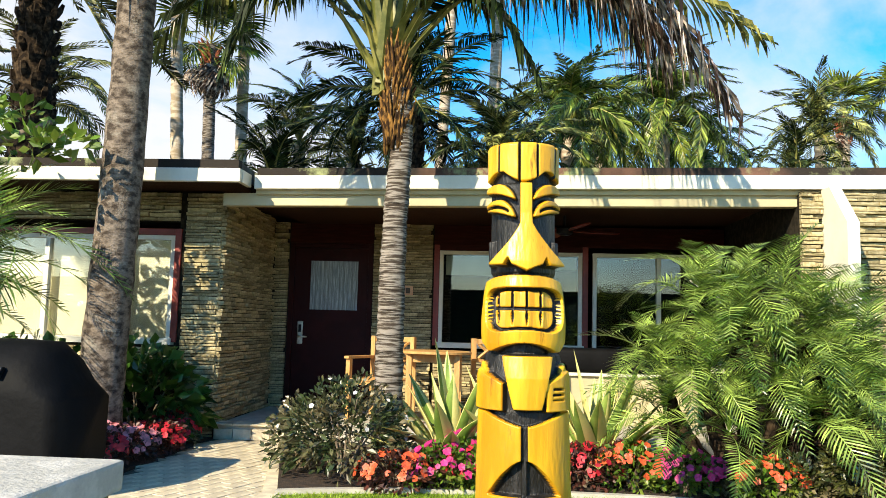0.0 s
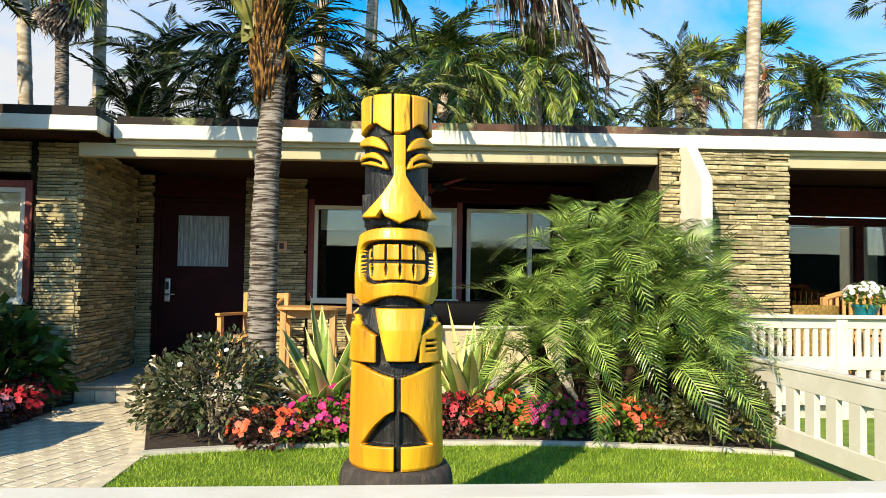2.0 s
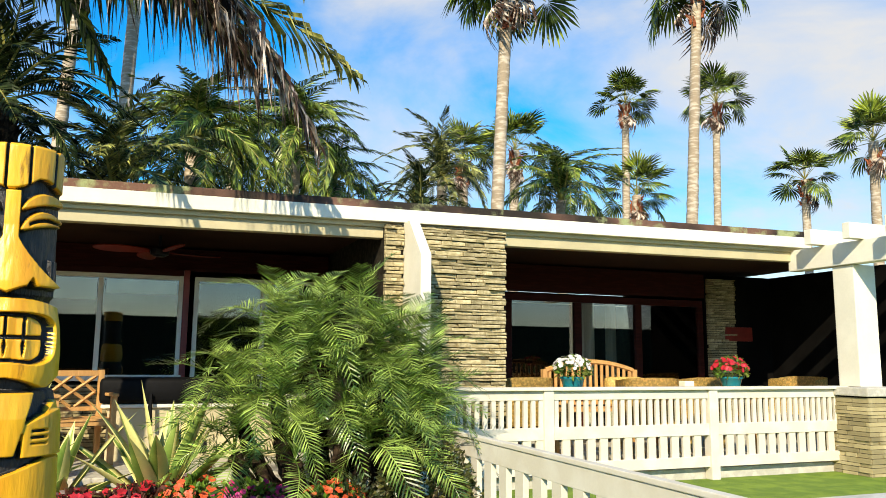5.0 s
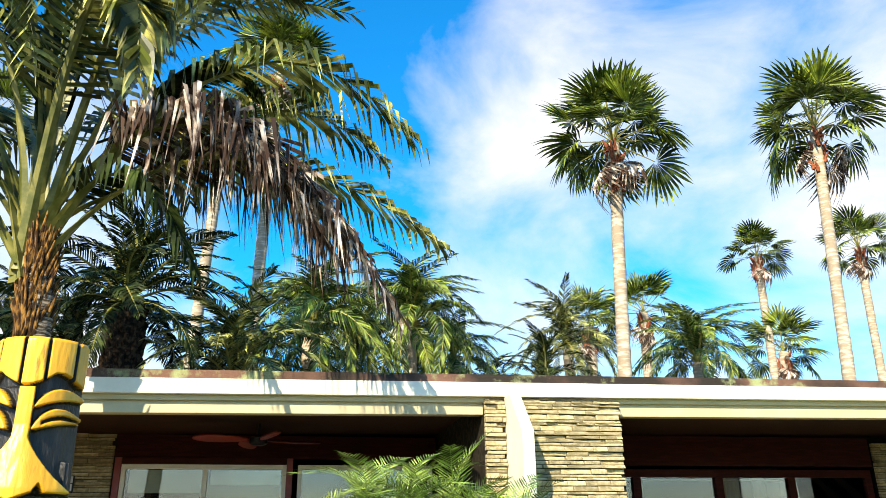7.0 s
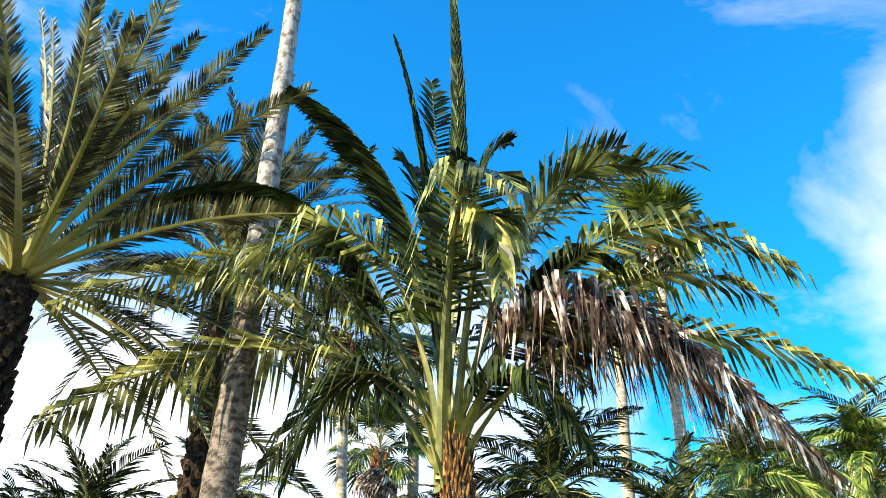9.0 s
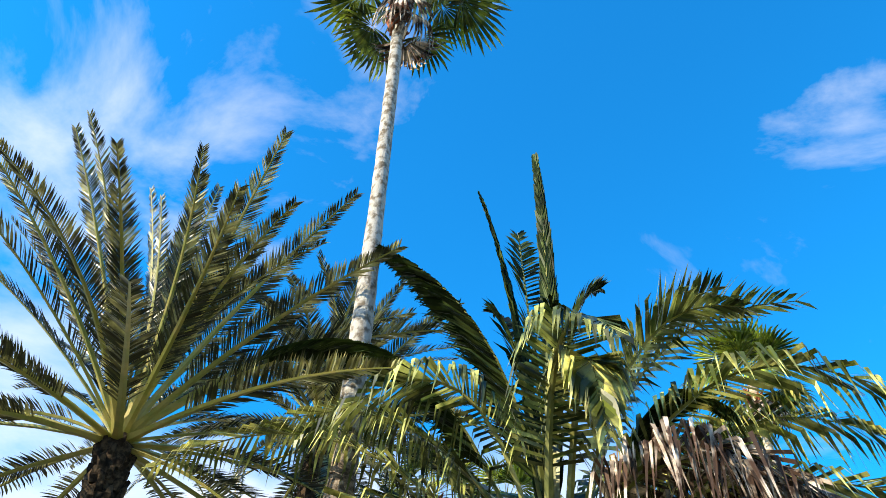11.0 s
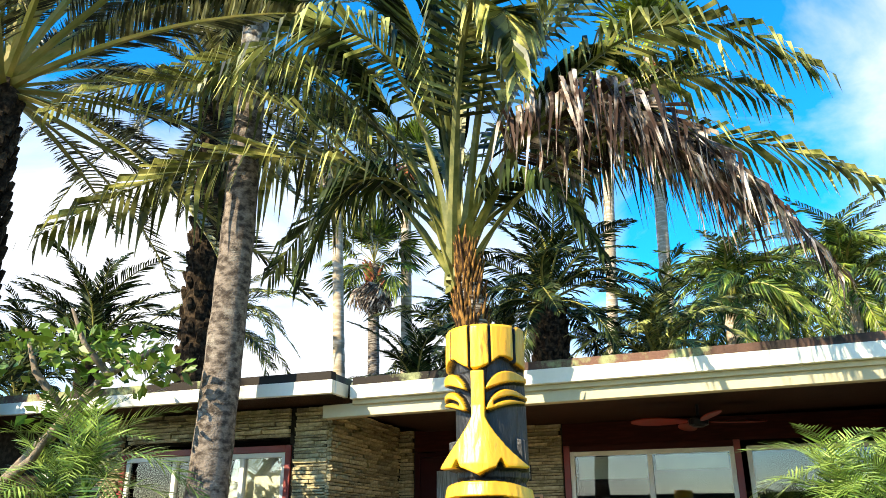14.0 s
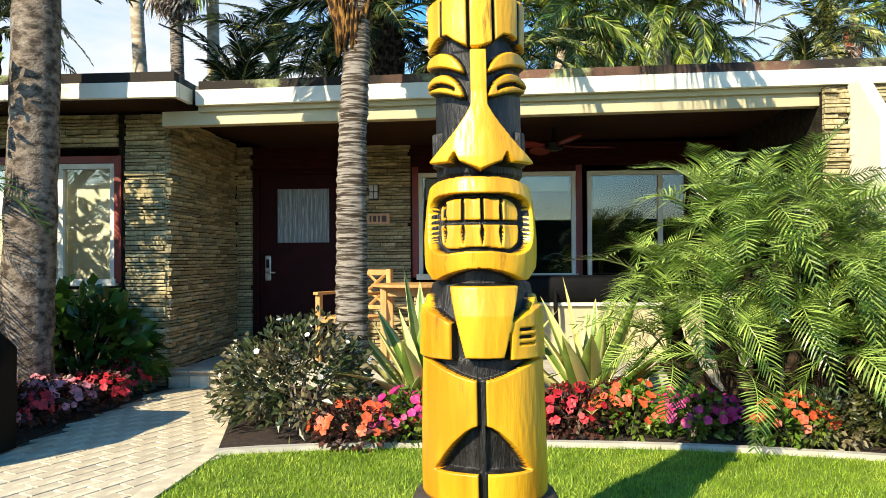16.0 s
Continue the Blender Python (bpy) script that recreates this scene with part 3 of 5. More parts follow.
structure("wall_patio_side", (9.6, 9.8, 7.0, 10.04, 0, 2.36), M_ROOMSHADE, "wooden side wall of the patio, coloured near black for its shade")
# room shell: the unlit interior is painted as near black
structure("room_back_wall", (-2.3, 9.6, 13.6, 13.7, 0, 2.36), M_ROOMSHADE, "wall deep in the rooms, coloured near black for the unlit interior")
structure("room_floor", (-2.3, 9.6, 10.05, 13.6, 0, 0.14), M_ROOMSHADE, "floor of the rooms, coloured near black for the unlit interior")
structure("room_divider", (3.4, 3.6, 10.05, 13.6, 0, 2.36), M_ROOMSHADE, "wall between the rooms")
structure("room_west_wall", (-2.5, -2.35, 10.05, 13.6, 0, 2.36), M_ROOMSHADE, "wall of the room")
structure("room_east_wall", (9.6, 9.75, 10.05, 13.6, 0, 2.36), M_ROOMSHADE, "wall of the room")

# white slanted fin
fbm = bmesh.new()
prof = [(7.17, 0), (7.17, 2.03), (7.50, 2.375), (7.66, 2.375), (7.66, 0)]
v0 = [fbm.verts.new((3.145, y, z)) for y, z in prof]
v1 = [fbm.verts.new((3.24, y, z)) for y, z in prof]
fbm.faces.new(v0)
fbm.faces.new(v1[::-1])
for k in range(5):
    fbm.faces.new((v0[k], v1[k], v1[(k + 1) % 5], v0[(k + 1) % 5]))
bmesh.ops.recalc_face_normals(fbm, faces=fbm.faces)
tagged(part("wall_fin", fbm, M_WHITE), "white plastered fin with a slanted front edge under the roof", "", "", "structure")



def falling(ob, fall=0.0122):
    """Tilts a roof member so that the flat roof falls towards the west."""
    for v in ob.data.vertices:
        v.co.z += fall * v.co.x
    return ob


# roof: deck, white fascia, weathered top edge, beams and soffit
falling(structure("roof_main", (-1.9, 8.12, 7.70, 14.2, 2.385, 2.50), M_ROOF, "flat roof deck of the main house"))
structure("roof_wing", (-9, -1.97, 7.45, 14.2, 2.40, 2.53), M_ROOF, "flat roof deck of the wing")
falling(structure("ceiling", (-1.98, 9.6, 7.86, 13.7, 2.31, 2.38), M_SOFFIT, "dark stained wooden soffit above the porch"))
structure("ceiling_wing", (-9, -1.99, 7.46, 13.7, 2.365, 2.398), M_SOFFIT, "dark wooden soffit of the wing")
falling(structure("fascia_main", (-1.88, 8.12, 7.64, 7.70, 2.341, 2.464), M_WHITE, "white painted fascia board along the flat roof", 0.006))
structure("fascia_wing", (-9, -1.93, 7.39, 7.45, 2.335, 2.455), M_WHITE, "white painted fascia board of the wing", 0.006)
structure("fascia_return", (-1.965, -1.925, 7.452, 7.70, 2.337, 2.453), M_WHITE, "short white return of the fascia", 0.004)
falling(structure("roof_edge_main", (-1.86, 8.12, 7.655, 7.75, 2.466, 2.535), M_GREENEDGE, "weathered brown and mossy roof edge strip", 0.004))
structure("roof_edge_wing", (-9, -1.95, 7.405, 7.50, 2.457, 2.535), M_GREENEDGE, "weathered mossy roof edge strip of the wing", 0.004)
falling(structure("fascia_backing", (-1.88, 8.12, 7.702, 7.738, 2.30, 2.385), M_CREAM, "recessed cream board between the fascia and the beams", 0.002))
falling(structure("beam_porch", (-2.2, 2.98, 7.74, 7.85, 2.20, 2.318), M_CREAM, "cream painted beam over the porch", 0.006))
falling(structure("beam_patio", (4.16, 7.95, 7.74, 7.85, 2.19, 2.318), M_CREAM, "cream painted beam over the patio", 0.006))

# ---------- windows and doors ----------


def window(name, x0, x1, y, z0, z1, mullions, frame_mat, trim_mat, label, fw=0.045, trim=0.065):
    w = thing(name, (0, 0, 0), label, "", "", "structure")
    t = trim
    if trim_mat:
        boxpart("trim", (x0 - t, x0 - 0.002, y - 0.03, y + 0.08, z0 - 0.01, z1 + t), trim_mat, w)
        boxpart("trim", (x1 + 0.002, x1 + t, y - 0.03, y + 0.08, z0 - 0.01, z1 + t), trim_mat, w)
        boxpart("trim", (x0, x1, y - 0.028, y + 0.08, z1 + 0.002, z1 + t), M_REDWOOD if z1 > 1.95 else trim_mat, w)
    boxpart("window_frame", (x0, x0 + fw, y - 0.012, y + 0.06, z0, z1), frame_mat, w)
    boxpart("window_frame", (x1 - fw, x1, y - 0.012, y + 0.06, z0, z1), frame_mat, w)
    boxpart("window_frame", (x0 + fw, x1 - fw, y - 0.010, y + 0.06, z1 - fw, z1), frame_mat, w)
    boxpart("window_sill", (x0 - 0.02, x1 + 0.02, y - 0.05, y + 0.06, z0 - 0.035, z0 + fw * 0.6), frame_mat, w)
    edges = [x0 + fw] + [m for m in mullions] + [x1 - fw]
    for m in mullions:
        boxpart("mullion", (m - fw * 0.55, m + fw * 0.55, y - 0.016, y + 0.05, z0 + fw * 0.62, z1 - fw - 0.002), frame_mat, w)
    for a, b in zip(edges, edges[1:]):
        p = boxpart("pane", (a, b, y + 0.018, y + 0.024, z0 + 0.02, z1 - fw), M_GLASS, w, 0)
        p.visible_shadow = False
    return w


window("window_1", -0.33, 1.33, 9.85, 0.90, 2.0, [0.50], M_WHITE, M_REDTRIM, "white framed sliding porch window with dark red jambs")
window("window_2", 1.45, 2.9, 9.85, 0.70, 2.0, [2.2], M_WHITE, None, "white framed porch window behind the palm")
window("window_3", -4.72, -2.80, 8.15, 0.90, 1.93, [-4.1, -3.29], M_WHITE, M_REDTRIM, "white framed bedroom window with red trim")
w4 = window("window_4", 4.25, 8.36, 9.85, 0.22, 1.98, [5.29, 6.32, 7.27], M_REDWOOD, None, "dark red wooden patio doors with large panes", 0.09)
for z in (1.86, 1.90, 1.94):
    boxpart("blind_slat", (4.36, 8.24, 9.93, 9.96, z, z + 0.012), M_BLIND, w4, 0.002)
for i, (x0, x1) in enumerate([(4.42, 4.62), (5.4, 5.5), (6.42, 6.75), (6.95, 7.1)]):
    cbm = bmesh.new()
    n = 14
    row = []
    for k in range(n + 1):
        x = x0 + (x1 - x0) * k / n
        yy = 10.16 + 0.03 * math.sin(k * 2.4 + i)
        row.append((cbm.verts.new((x, yy, 0.138)), cbm.verts.new((x, yy, 1.95)), cbm.verts.new((x, yy + 0.01, 1.95)), cbm.verts.new((x, yy + 0.01, 0.138))))
    for a, b in zip(row, row[1:]):
        for k in range(4):
            cbm.faces.new((a[k], b[k], b[(k + 1) % 4], a[(k + 1) % 4]))
    tagged(part("curtain", cbm, M_CURTAIN), "pale pleated curtain hanging behind the glass door", "curtain", "patio curtains")
tagged(part("roller_blind", box(bmesh.new(), 0.55, 1.27, 9.93, 9.94, 1.80, 1.95, 0.002), M_BLIND), "pale roller blind drawn a little way down", "blind", "porch blinds")
tagged(part("roller_blind", box(bmesh.new(), -0.26, 0.46, 9.93, 9.94, 1.72, 1.95, 0.002), M_BLIND), "pale roller blind drawn a little way down", "blind", "porch blinds")
tagged(part("roller_blind", box(bmesh.new(), -4.66, -2.86, 8.24, 8.25, 0.93, 1.90, 0.002), M_BLIND), "pale cream roller blind drawn down behind the bedroom window", "blind")

door = thing("door_1", (0, 0, 0), "closed dark red wooden entrance door with a fluted glass light", "door", "", "structure")
dbm = bmesh.new()
box(dbm, -2.06, -1.18, 9.87, 9.915, 0.135, 1.27)
box(dbm, -2.06, -1.87, 9.87, 9.915, 1.27, 1.85)
box(dbm, -1.30, -1.18, 9.87, 9.915, 1.27, 1.85)
box(dbm, -2.06, -1.18, 9.87, 9.915, 1.85, 2.0)
part("door_leaf", dbm, M_DOOR, door)
boxpart("door_frame", (-2.12, -2.063, 9.84, 9.95, 0.132, 2.055), M_DOOR, door)
boxpart("door_frame", (-1.177, -1.12, 9.84, 9.95, 0.132, 2.055), M_DOOR, door)
boxpart("door_frame", (-2.063, -1.177, 9.842, 9.95, 2.003, 2.055), M_DOOR, door)
gbm = bmesh.new()
cols = 40
prev = None
for k in range(cols + 1):
    x = -1.87 + 0.57 * k / cols
    yy = 9.885 + 0.006 * math.sin(k * 1.9) + 0.003 * math.sin(k * 4.7)
    cur = [gbm.verts.new((x, yy, 1.27 + 0.58 * j / 6)) for j in range(7)]
    if prev:
        for j in range(6):
            gbm.faces.new((prev[j], cur[j], cur[j + 1], prev[j + 1]))
    prev = cur
part("fluted_pane", gbm, M_FROST, door, "fluted obscured glass pane", True)
plate = boxpart("lock_plate", (-2.0, -1.935, 9.845, 9.868, 0.86, 1.13), M_STEEL, door, 0.012, "brushed steel lock plate")
lbm = tube(bmesh.new(), [(-1.968, 9.845, 0.95), (-1.968, 9.80, 0.95), (-1.955, 9.79, 0.95), (-1.87, 9.79, 0.947)], [0.012, 0.011, 0.011, 0.008], 8)
part("lever", lbm, M_STEEL, plate, "", True)
boxpart("reader", (-1.985, -1.95, 9.838, 9.846, 1.0, 1.09), M_BLACKM, plate, 0.003)

lamp = thing("wall_lamp", (-0.80, 9.80, 1.80), "small dark wall lamp with pale panes on the stone", "lamp")
boxpart("backplate", (-0.05, 0.05, -0.012, 0.0, -0.09, 0.09), M_BLACKM, lamp)
for sx in (-0.024, 0.024):
    for sz in (-0.038, 0.038):
        boxpart("pane", (sx - 0.02, sx + 0.02, -0.045, -0.03, sz - 0.033, sz + 0.033), M_GREYBAR, lamp)
boxpart("housing", (-0.047, 0.047, -0.03, -0.0125, -0.075, 0.075), M_BLACKM, lamp)
sign = thing("number_plaque", (-0.76, 9.79, 1.515), "tan ceramic plaque with dark markings on the stone wall", "sign")
boxpart("tile", (-0.13, 0.13, -0.012, 0.0, -0.055, 0.055), M_TERRA, sign, 0.004)
for i, (x, w) in enumerate([(-0.075, 0.02), (-0.03, 0.034), (0.015, 0.02), (0.07, 0.05)]):
    boxpart("marking", (x - w / 2, x + w / 2, -0.0145, -0.0122, -0.032, 0.032), M_DARKBAR, sign, 0)

# ---------- fences ----------


def rail_fence(name, length, top, mid, bottom, posts, pitch_top, pitch_low, at, rot, label, cap=0.13, rail=0.14):
    """A painted fence along its own x: cap rail, mid rail, bottom rail, posts and slats."""
    f = thing(name, at, label, "fence")
    f.rotation_euler = (0, 0, rot)
    boxpart("cap_rail", (0, length, -cap / 2, cap / 2, top - 0.03, top), M_FENCE, f, 0.006)
    boxpart("top_rail", (0, length, -0.022, 0.022, top - 0.115 if mid else top - rail, top - 0.032), M_FENCE, f, 0.004)
    if mid:
        boxpart("mid_rail", (0, length, -0.024, 0.024, mid[0], mid[1]), M_FENCE, f, 0.004)
    boxpart("bottom_rail", (0, length, -0.024, 0.024, bottom[0], bottom[1]), M_FENCE, f, 0.004)
    for x in posts:
        boxpart("post", (x - 0.05, x + 0.05, -0.05, 0.05, 0.0, top - 0.032), M_FENCE, f, 0.006)

    def slats(w, pitch, z0, z1, d):
        me = as_mesh("slat", box(bmesh.new(), -w / 2, w / 2, -d, d, z0, z1, 0.003), M_FENCE)
        x = pitch
        while x < length - pitch * 0.5:
            if all(abs(x - p) > 0.06 for p in posts):
                o = part("slat", me, None, f)
                o.location = (x, 0, 0)
            x += pitch
    tt = top - 0.115 if mid else top - rail
    if mid:
        slats(pitch_top * 0.52, pitch_top, mid[1] - 0.01, tt + 0.01, 0.015)
        slats(pitch_low * 0.62, pitch_low, bottom[1] - 0.01, mid[0] + 0.01, 0.016)
    else:
        slats(pitch_low * 0.48, pitch_low, bottom[1] - 0.01, tt + 0.01, 0.02)
    return f


rail_fence("patio_railing", 4.62, 0.885, (0.42, 0.53), (0.12, 0.22), (0.05, 1.0, 2.82, 4.57), 0.078, 0.132, (3.36, 7.16, 0), 0, "white painted wooden railing in front of the patio")
rail_fence("side_fence", 3.45, 0.60, None, (0.05, 0.17), (0.05, 3.4), 0.15, 0.232, (3.17, 6.72, 0), -math.pi / 2, "white painted slatted fence between the two lawns", 0.06, 0.155)
rail_fence("front_fence", 3.5, 0.60, None, (0.05, 0.17), (0.05, 3.45), 0.15, 0.205, (-0.64, 2.72, 0), 0, "white painted slatted fence along the front lawn", 0.13, 0.10)


def ledger_pillar(name, x0, x1, y0, y1, h, label, cap=0.09):
    p = thing(name, ((x0 + x1) / 2, (y0 + y1) / 2, 0), label, "pillar", "stone pillars")
    w, d = (x1 - x0) / 2, (y1 - y0) / 2
    boxpart("core", (-w + 0.03, w - 0.03, -d + 0.03, d - 0.03, 0, h - cap), M_MORTAR, p, 0)
    boxpart("capstone", (-w - 0.03, w + 0.03, -d - 0.03, d + 0.03, h - cap + 0.002, h), M_CAP, p, 0.012, "pale rough capstone")
    z = 0.0
    r = random.Random(int(x0 * 100))
    while z < h - cap - 0.02:
        hh = min(r.choice((0.035, 0.045, 0.055)), h - cap - z)
        for face in range(4):
            ln = (2 * w if face % 2 == 0 else 2 * d)
            a = -ln / 2
            while a < ln / 2 - 0.02:
                l = min(r.uniform(0.12, 0.3), ln / 2 - a)
                out = r.uniform(-0.008, 0.012)
                if face == 0:
                    dims = (a, a + l - 0.006, -d - out, -d + 0.035, z, z + hh - 0.005)
                elif face == 1:
                    dims = (w - 0.035, w + out, a, a + l - 0.006, z, z + hh - 0.005)
                elif face == 2:
                    dims = (a, a + l - 0.006, d - 0.035, d + out, z, z + hh - 0.005)
                else:
                    dims = (-w - out, -w + 0.035, a, a + l - 0.006, z, z + hh - 0.005)
                boxpart("stone", dims, M_STONE, p, 0)
                a += l
        z += hh
    return p


ledger_pillar("stone_pillar", 3.03, 3.62, 2.62, 3.09, 0.65, "dry-stacked stone pillar with a pale cap where the fences meet", 0.07)
ledger_pillar("stone_pillar", -1.24, -0.72, 2.52, 2.98, 0.71, "dry-stacked stone pillar with a pale cap beside the path")
ledger_pillar("stone_pillar", 7.80, 8.42, 6.75, 7.35, 0.88, "stone pillar carrying the pergola post")

perg = thing("pergola", (0, 0, 0), "white painted pergola at the end of the roof", "pergola")
boxpart("post", (7.93, 8.24, 6.93, 7.20, 0.882, 2.168), M_WHITE, perg, 0.01)
boxpart("beam", (7.90, 8.05, 6.1, 7.78, 2.17, 2.41), M_WHITE, perg, 0.008)
for y in (6.25, 6.75, 7.25):
    boxpart("rafter", (7.70, 10.5, y, y + 0.09, 2.412, 2.58), M_WHITE, perg, 0.006)

# ---------- tiki ----------


def tiki_field(u, y, c):
    """Relief (in metres) and paint (0 yellow, 1 black) at u across and y down the front, in the carver's units; c is the facing."""
    au = abs(u)
    if c < -0.2:
        return (0.0, 0) if y < 190 or 480 < y < 710 or y > 900 else (-0.012, 1)
    if y < 196:                                    # brow band of five staves
        edge = 160 + 32 * max(0.0, 1 - (au / 62) ** 2) + (24 * ((au - 68) / 36) ** 2 if au > 68 else 0)
        if y < edge:
            if any(abs(u - g) < 2.6 for g in (-74, -14, 40, 92)):
                return -0.010, 1
            return 0.010, 0
        return -0.022, 1
    if y < 478:                                    # face
        un = abs(u - 6)
        half = 18 if y < 318 else 18 + 72 * min(1.0, (y - 318) / 128) ** 1.15
        low = 452 + 18 * max(0.0, 1 - un / 34)
        if y < low and un < half:
            if y > 430 and abs(un - 46) < (y - 430) * 0.42:
                return -0.010, 1
            return 0.010 + 0.036 * max(0.0, min(1.0, (y - 290) / 150)), 0
        if y > 452:
            return -0.026, 1
        for cy, bow, slit in ((222, 17, False), (276, 22, True)):
            k = (au - 68) / 42
            if abs(k) < 1:
                mid = cy - 14 * k + 16 * k * k - 6
                th = bow * (1 - k * k) ** 0.6
                if abs(y - mid) < th:
                    if slit and abs(y - mid - 3) < 4.5 * (1 - 0.4 * k * k) and k > -0.55:
                        return -0.006, 1
                    return 0.016, 0
        if c < 0.30 and 372 < y < 470:
            return (0.004, 1) if c < 0.22 else (-0.004, 1)
        return -0.024, 1
    if y < 716:                                    # lips and teeth
        top = 480 + 26 * (au / 108) ** 4
        bottom = 688 + 26 * min(1.0, (au / 84) ** 2) - 40 * max(0.0, (au - 96) / 20)
        if y < top or y > bottom:
            return -0.024, 1
        lo = 646 + 10 * min(1.0, (au / 70) ** 2)
        mid, tall = (520 + lo) / 2, (lo - 520) / 2
        q = (abs(u - 1) / 97) ** 5 + (abs(y - mid) / tall) ** 5
        if q < 1:
            if q > 0.55 or y < 530:
                return -0.014, 1
            if abs(y - 583) < 4.5:
                return -0.012, 1
            for g in (-76, -35, 8, 50):
                if abs(u - g) < (3.2 if y < 580 else 4.6 * max(0.0, 1 - abs(y - 606) / 30)):
                    return -0.012, 1
            return 0.002 + 0.004 * math.cos((u - 8) / 43 * math.tau), 0
        return 0.022 + 0.012 * math.cos(min(1.0, abs(y - 600) / 110) * 1.4), 0
    if y < 888:                                    # tongue and arms
        half = 70 - 30 * ((y - 722) / 165) ** 1.3
        if 724 < y < 884 and abs(u - 8) < half:
            return 0.018 + 0.010 * max(0.0, 1 - abs(u - 8) / half) ** 0.5, 0
        if au > 62 and y > 806 - (au - 62) * 0.55:
            if u > 82 and any(abs(y - f) < 2.4 for f in (822, 838, 854)) and u < 112:
                return -0.004, 1
            return 0.014, 0
        if au > 112 and y > 722 + (136 - au) * 2.2:
            return 0.004, 0
        return -0.030, 1
    collar = 892 + 40 * max(0.0, 1 - (au / 118) ** 1.5)
    if y < collar:
        return -0.026, 1
    if au < 9.5:
        return -0.020, 1
    if 1030 < y < 1132 and au < 104 * ((y - 1030) / 102) ** 0.56:
        return -0.045, 1
    return 0.004, 0


def build_tiki(at):
    H, NZ, NA = 1.530, 620, 440
    base_z = 0.352
    verts, faces, idx = [], [], []
    rel, dark = np.zeros((NZ + 1, NA)), np.zeros((NZ + 1, NA))
    ys = [70 + 1137 * (1 - j / NZ) for j in range(NZ + 1)]
    # half width in the carver's units: brow, face, lips, arms, body
    ws = np.interp(ys, [70, 77, 180, 300, 470, 482, 540, 620, 690, 716, 724, 790, 880, 900, 1150, 1198, 1207], [96, 100, 100, 100, 100, 92, 98, 102, 104, 103, 115, 127, 129, 131, 136, 136, 131])
    sc = [(math.sin(math.tau * i / NA), math.cos(math.tau * i / NA)) for i in range(NA)]
    for j in range(NZ + 1):
        for i, (s, c) in enumerate(sc):
            d, k = tiki_field(s * ws[j] * 1.05 if c > 0 else math.copysign(ws[j] * 1.05, s), ys[j], c)
            rel[j, i], dark[j, i] = d * min(1.0, max(0.0, (c + 0.25) * 3)), k
    for field, times in ((rel, 2), (dark, 2)):
        for _ in range(times):
            up, dn = np.vstack([field[:1], field[:-1]]), np.vstack([field[1:], field[-1:]])
            field[:] = 0.4 * field + 0.15 * (up + dn + np.roll(field, 1, 1) + np.roll(field, -1, 1))
    for j in range(NZ + 1):
        lean = -0.022 * j / NZ
        for i, (s, c) in enumerate(sc):
            r = ws[j] * 0.001415 + rel[j, i]
            r += 0.0030 * noise.noise(Vector((s * 2.2, c * 2.2, ys[j] * 0.006))) + 0.0012 * noise.noise(Vector((s * 12, c * 12, ys[j] * 0.02)))
            verts.append((at[0] + lean + s * r, at[1] - c * r, base_z + H * j / NZ))
    paint = dark.ravel()
    for j in range(NZ):
        for i in range(NA):
            a, b = j * NA + i, j * NA + (i + 1) % NA
            faces.append((a, b, b + NA, a + NA))
            idx.append(1 if paint[a] + paint[b] + paint[a + NA] + paint[b + NA] >= 2.0 else 0)
    for j, z in ((NZ, base_z + H + 0.006), (0, base_z)):
        ctr = len(verts)
        verts.append((at[0] - (0.022 if j else 0), at[1], z))
        for i in range(NA):
            tri = (j * NA + i, j * NA + (i + 1) % NA, ctr)
            faces.append(tri if j else tri[::-1])
            idx.append(0)
    me = mesh_from("tiki_statue", verts, faces, [M_TIKI_Y, M_TIKI_K], idx, True)
    return tagged(new("tiki_statue", me), "carved wooden totem stained yellow and black on the lawn", "statue")


TIKI = (0.484, 4.125)
build_tiki(TIKI)
sb = bmesh.new()
lathe(sb, [(0.245, -0.02), (0.25, 0.03), (0.245, 0.15), (0.238, 0.29), (0.232, 0.325), (0.218, 0.35)], 28, (TIKI[0], TIKI[1], 0))
for v in sb.verts:
    v.co.x += 0.008 * noise.noise(v.co * 9)
    v.co.y += 0.008 * noise.noise(v.co * 9 + Vector((5, 0, 0)))
tagged(part("wood_plinth", sb, M_STUMP, None, "", True), "dark weathered round log plinth under the totem", "plinth")

# ---------- palms ----------


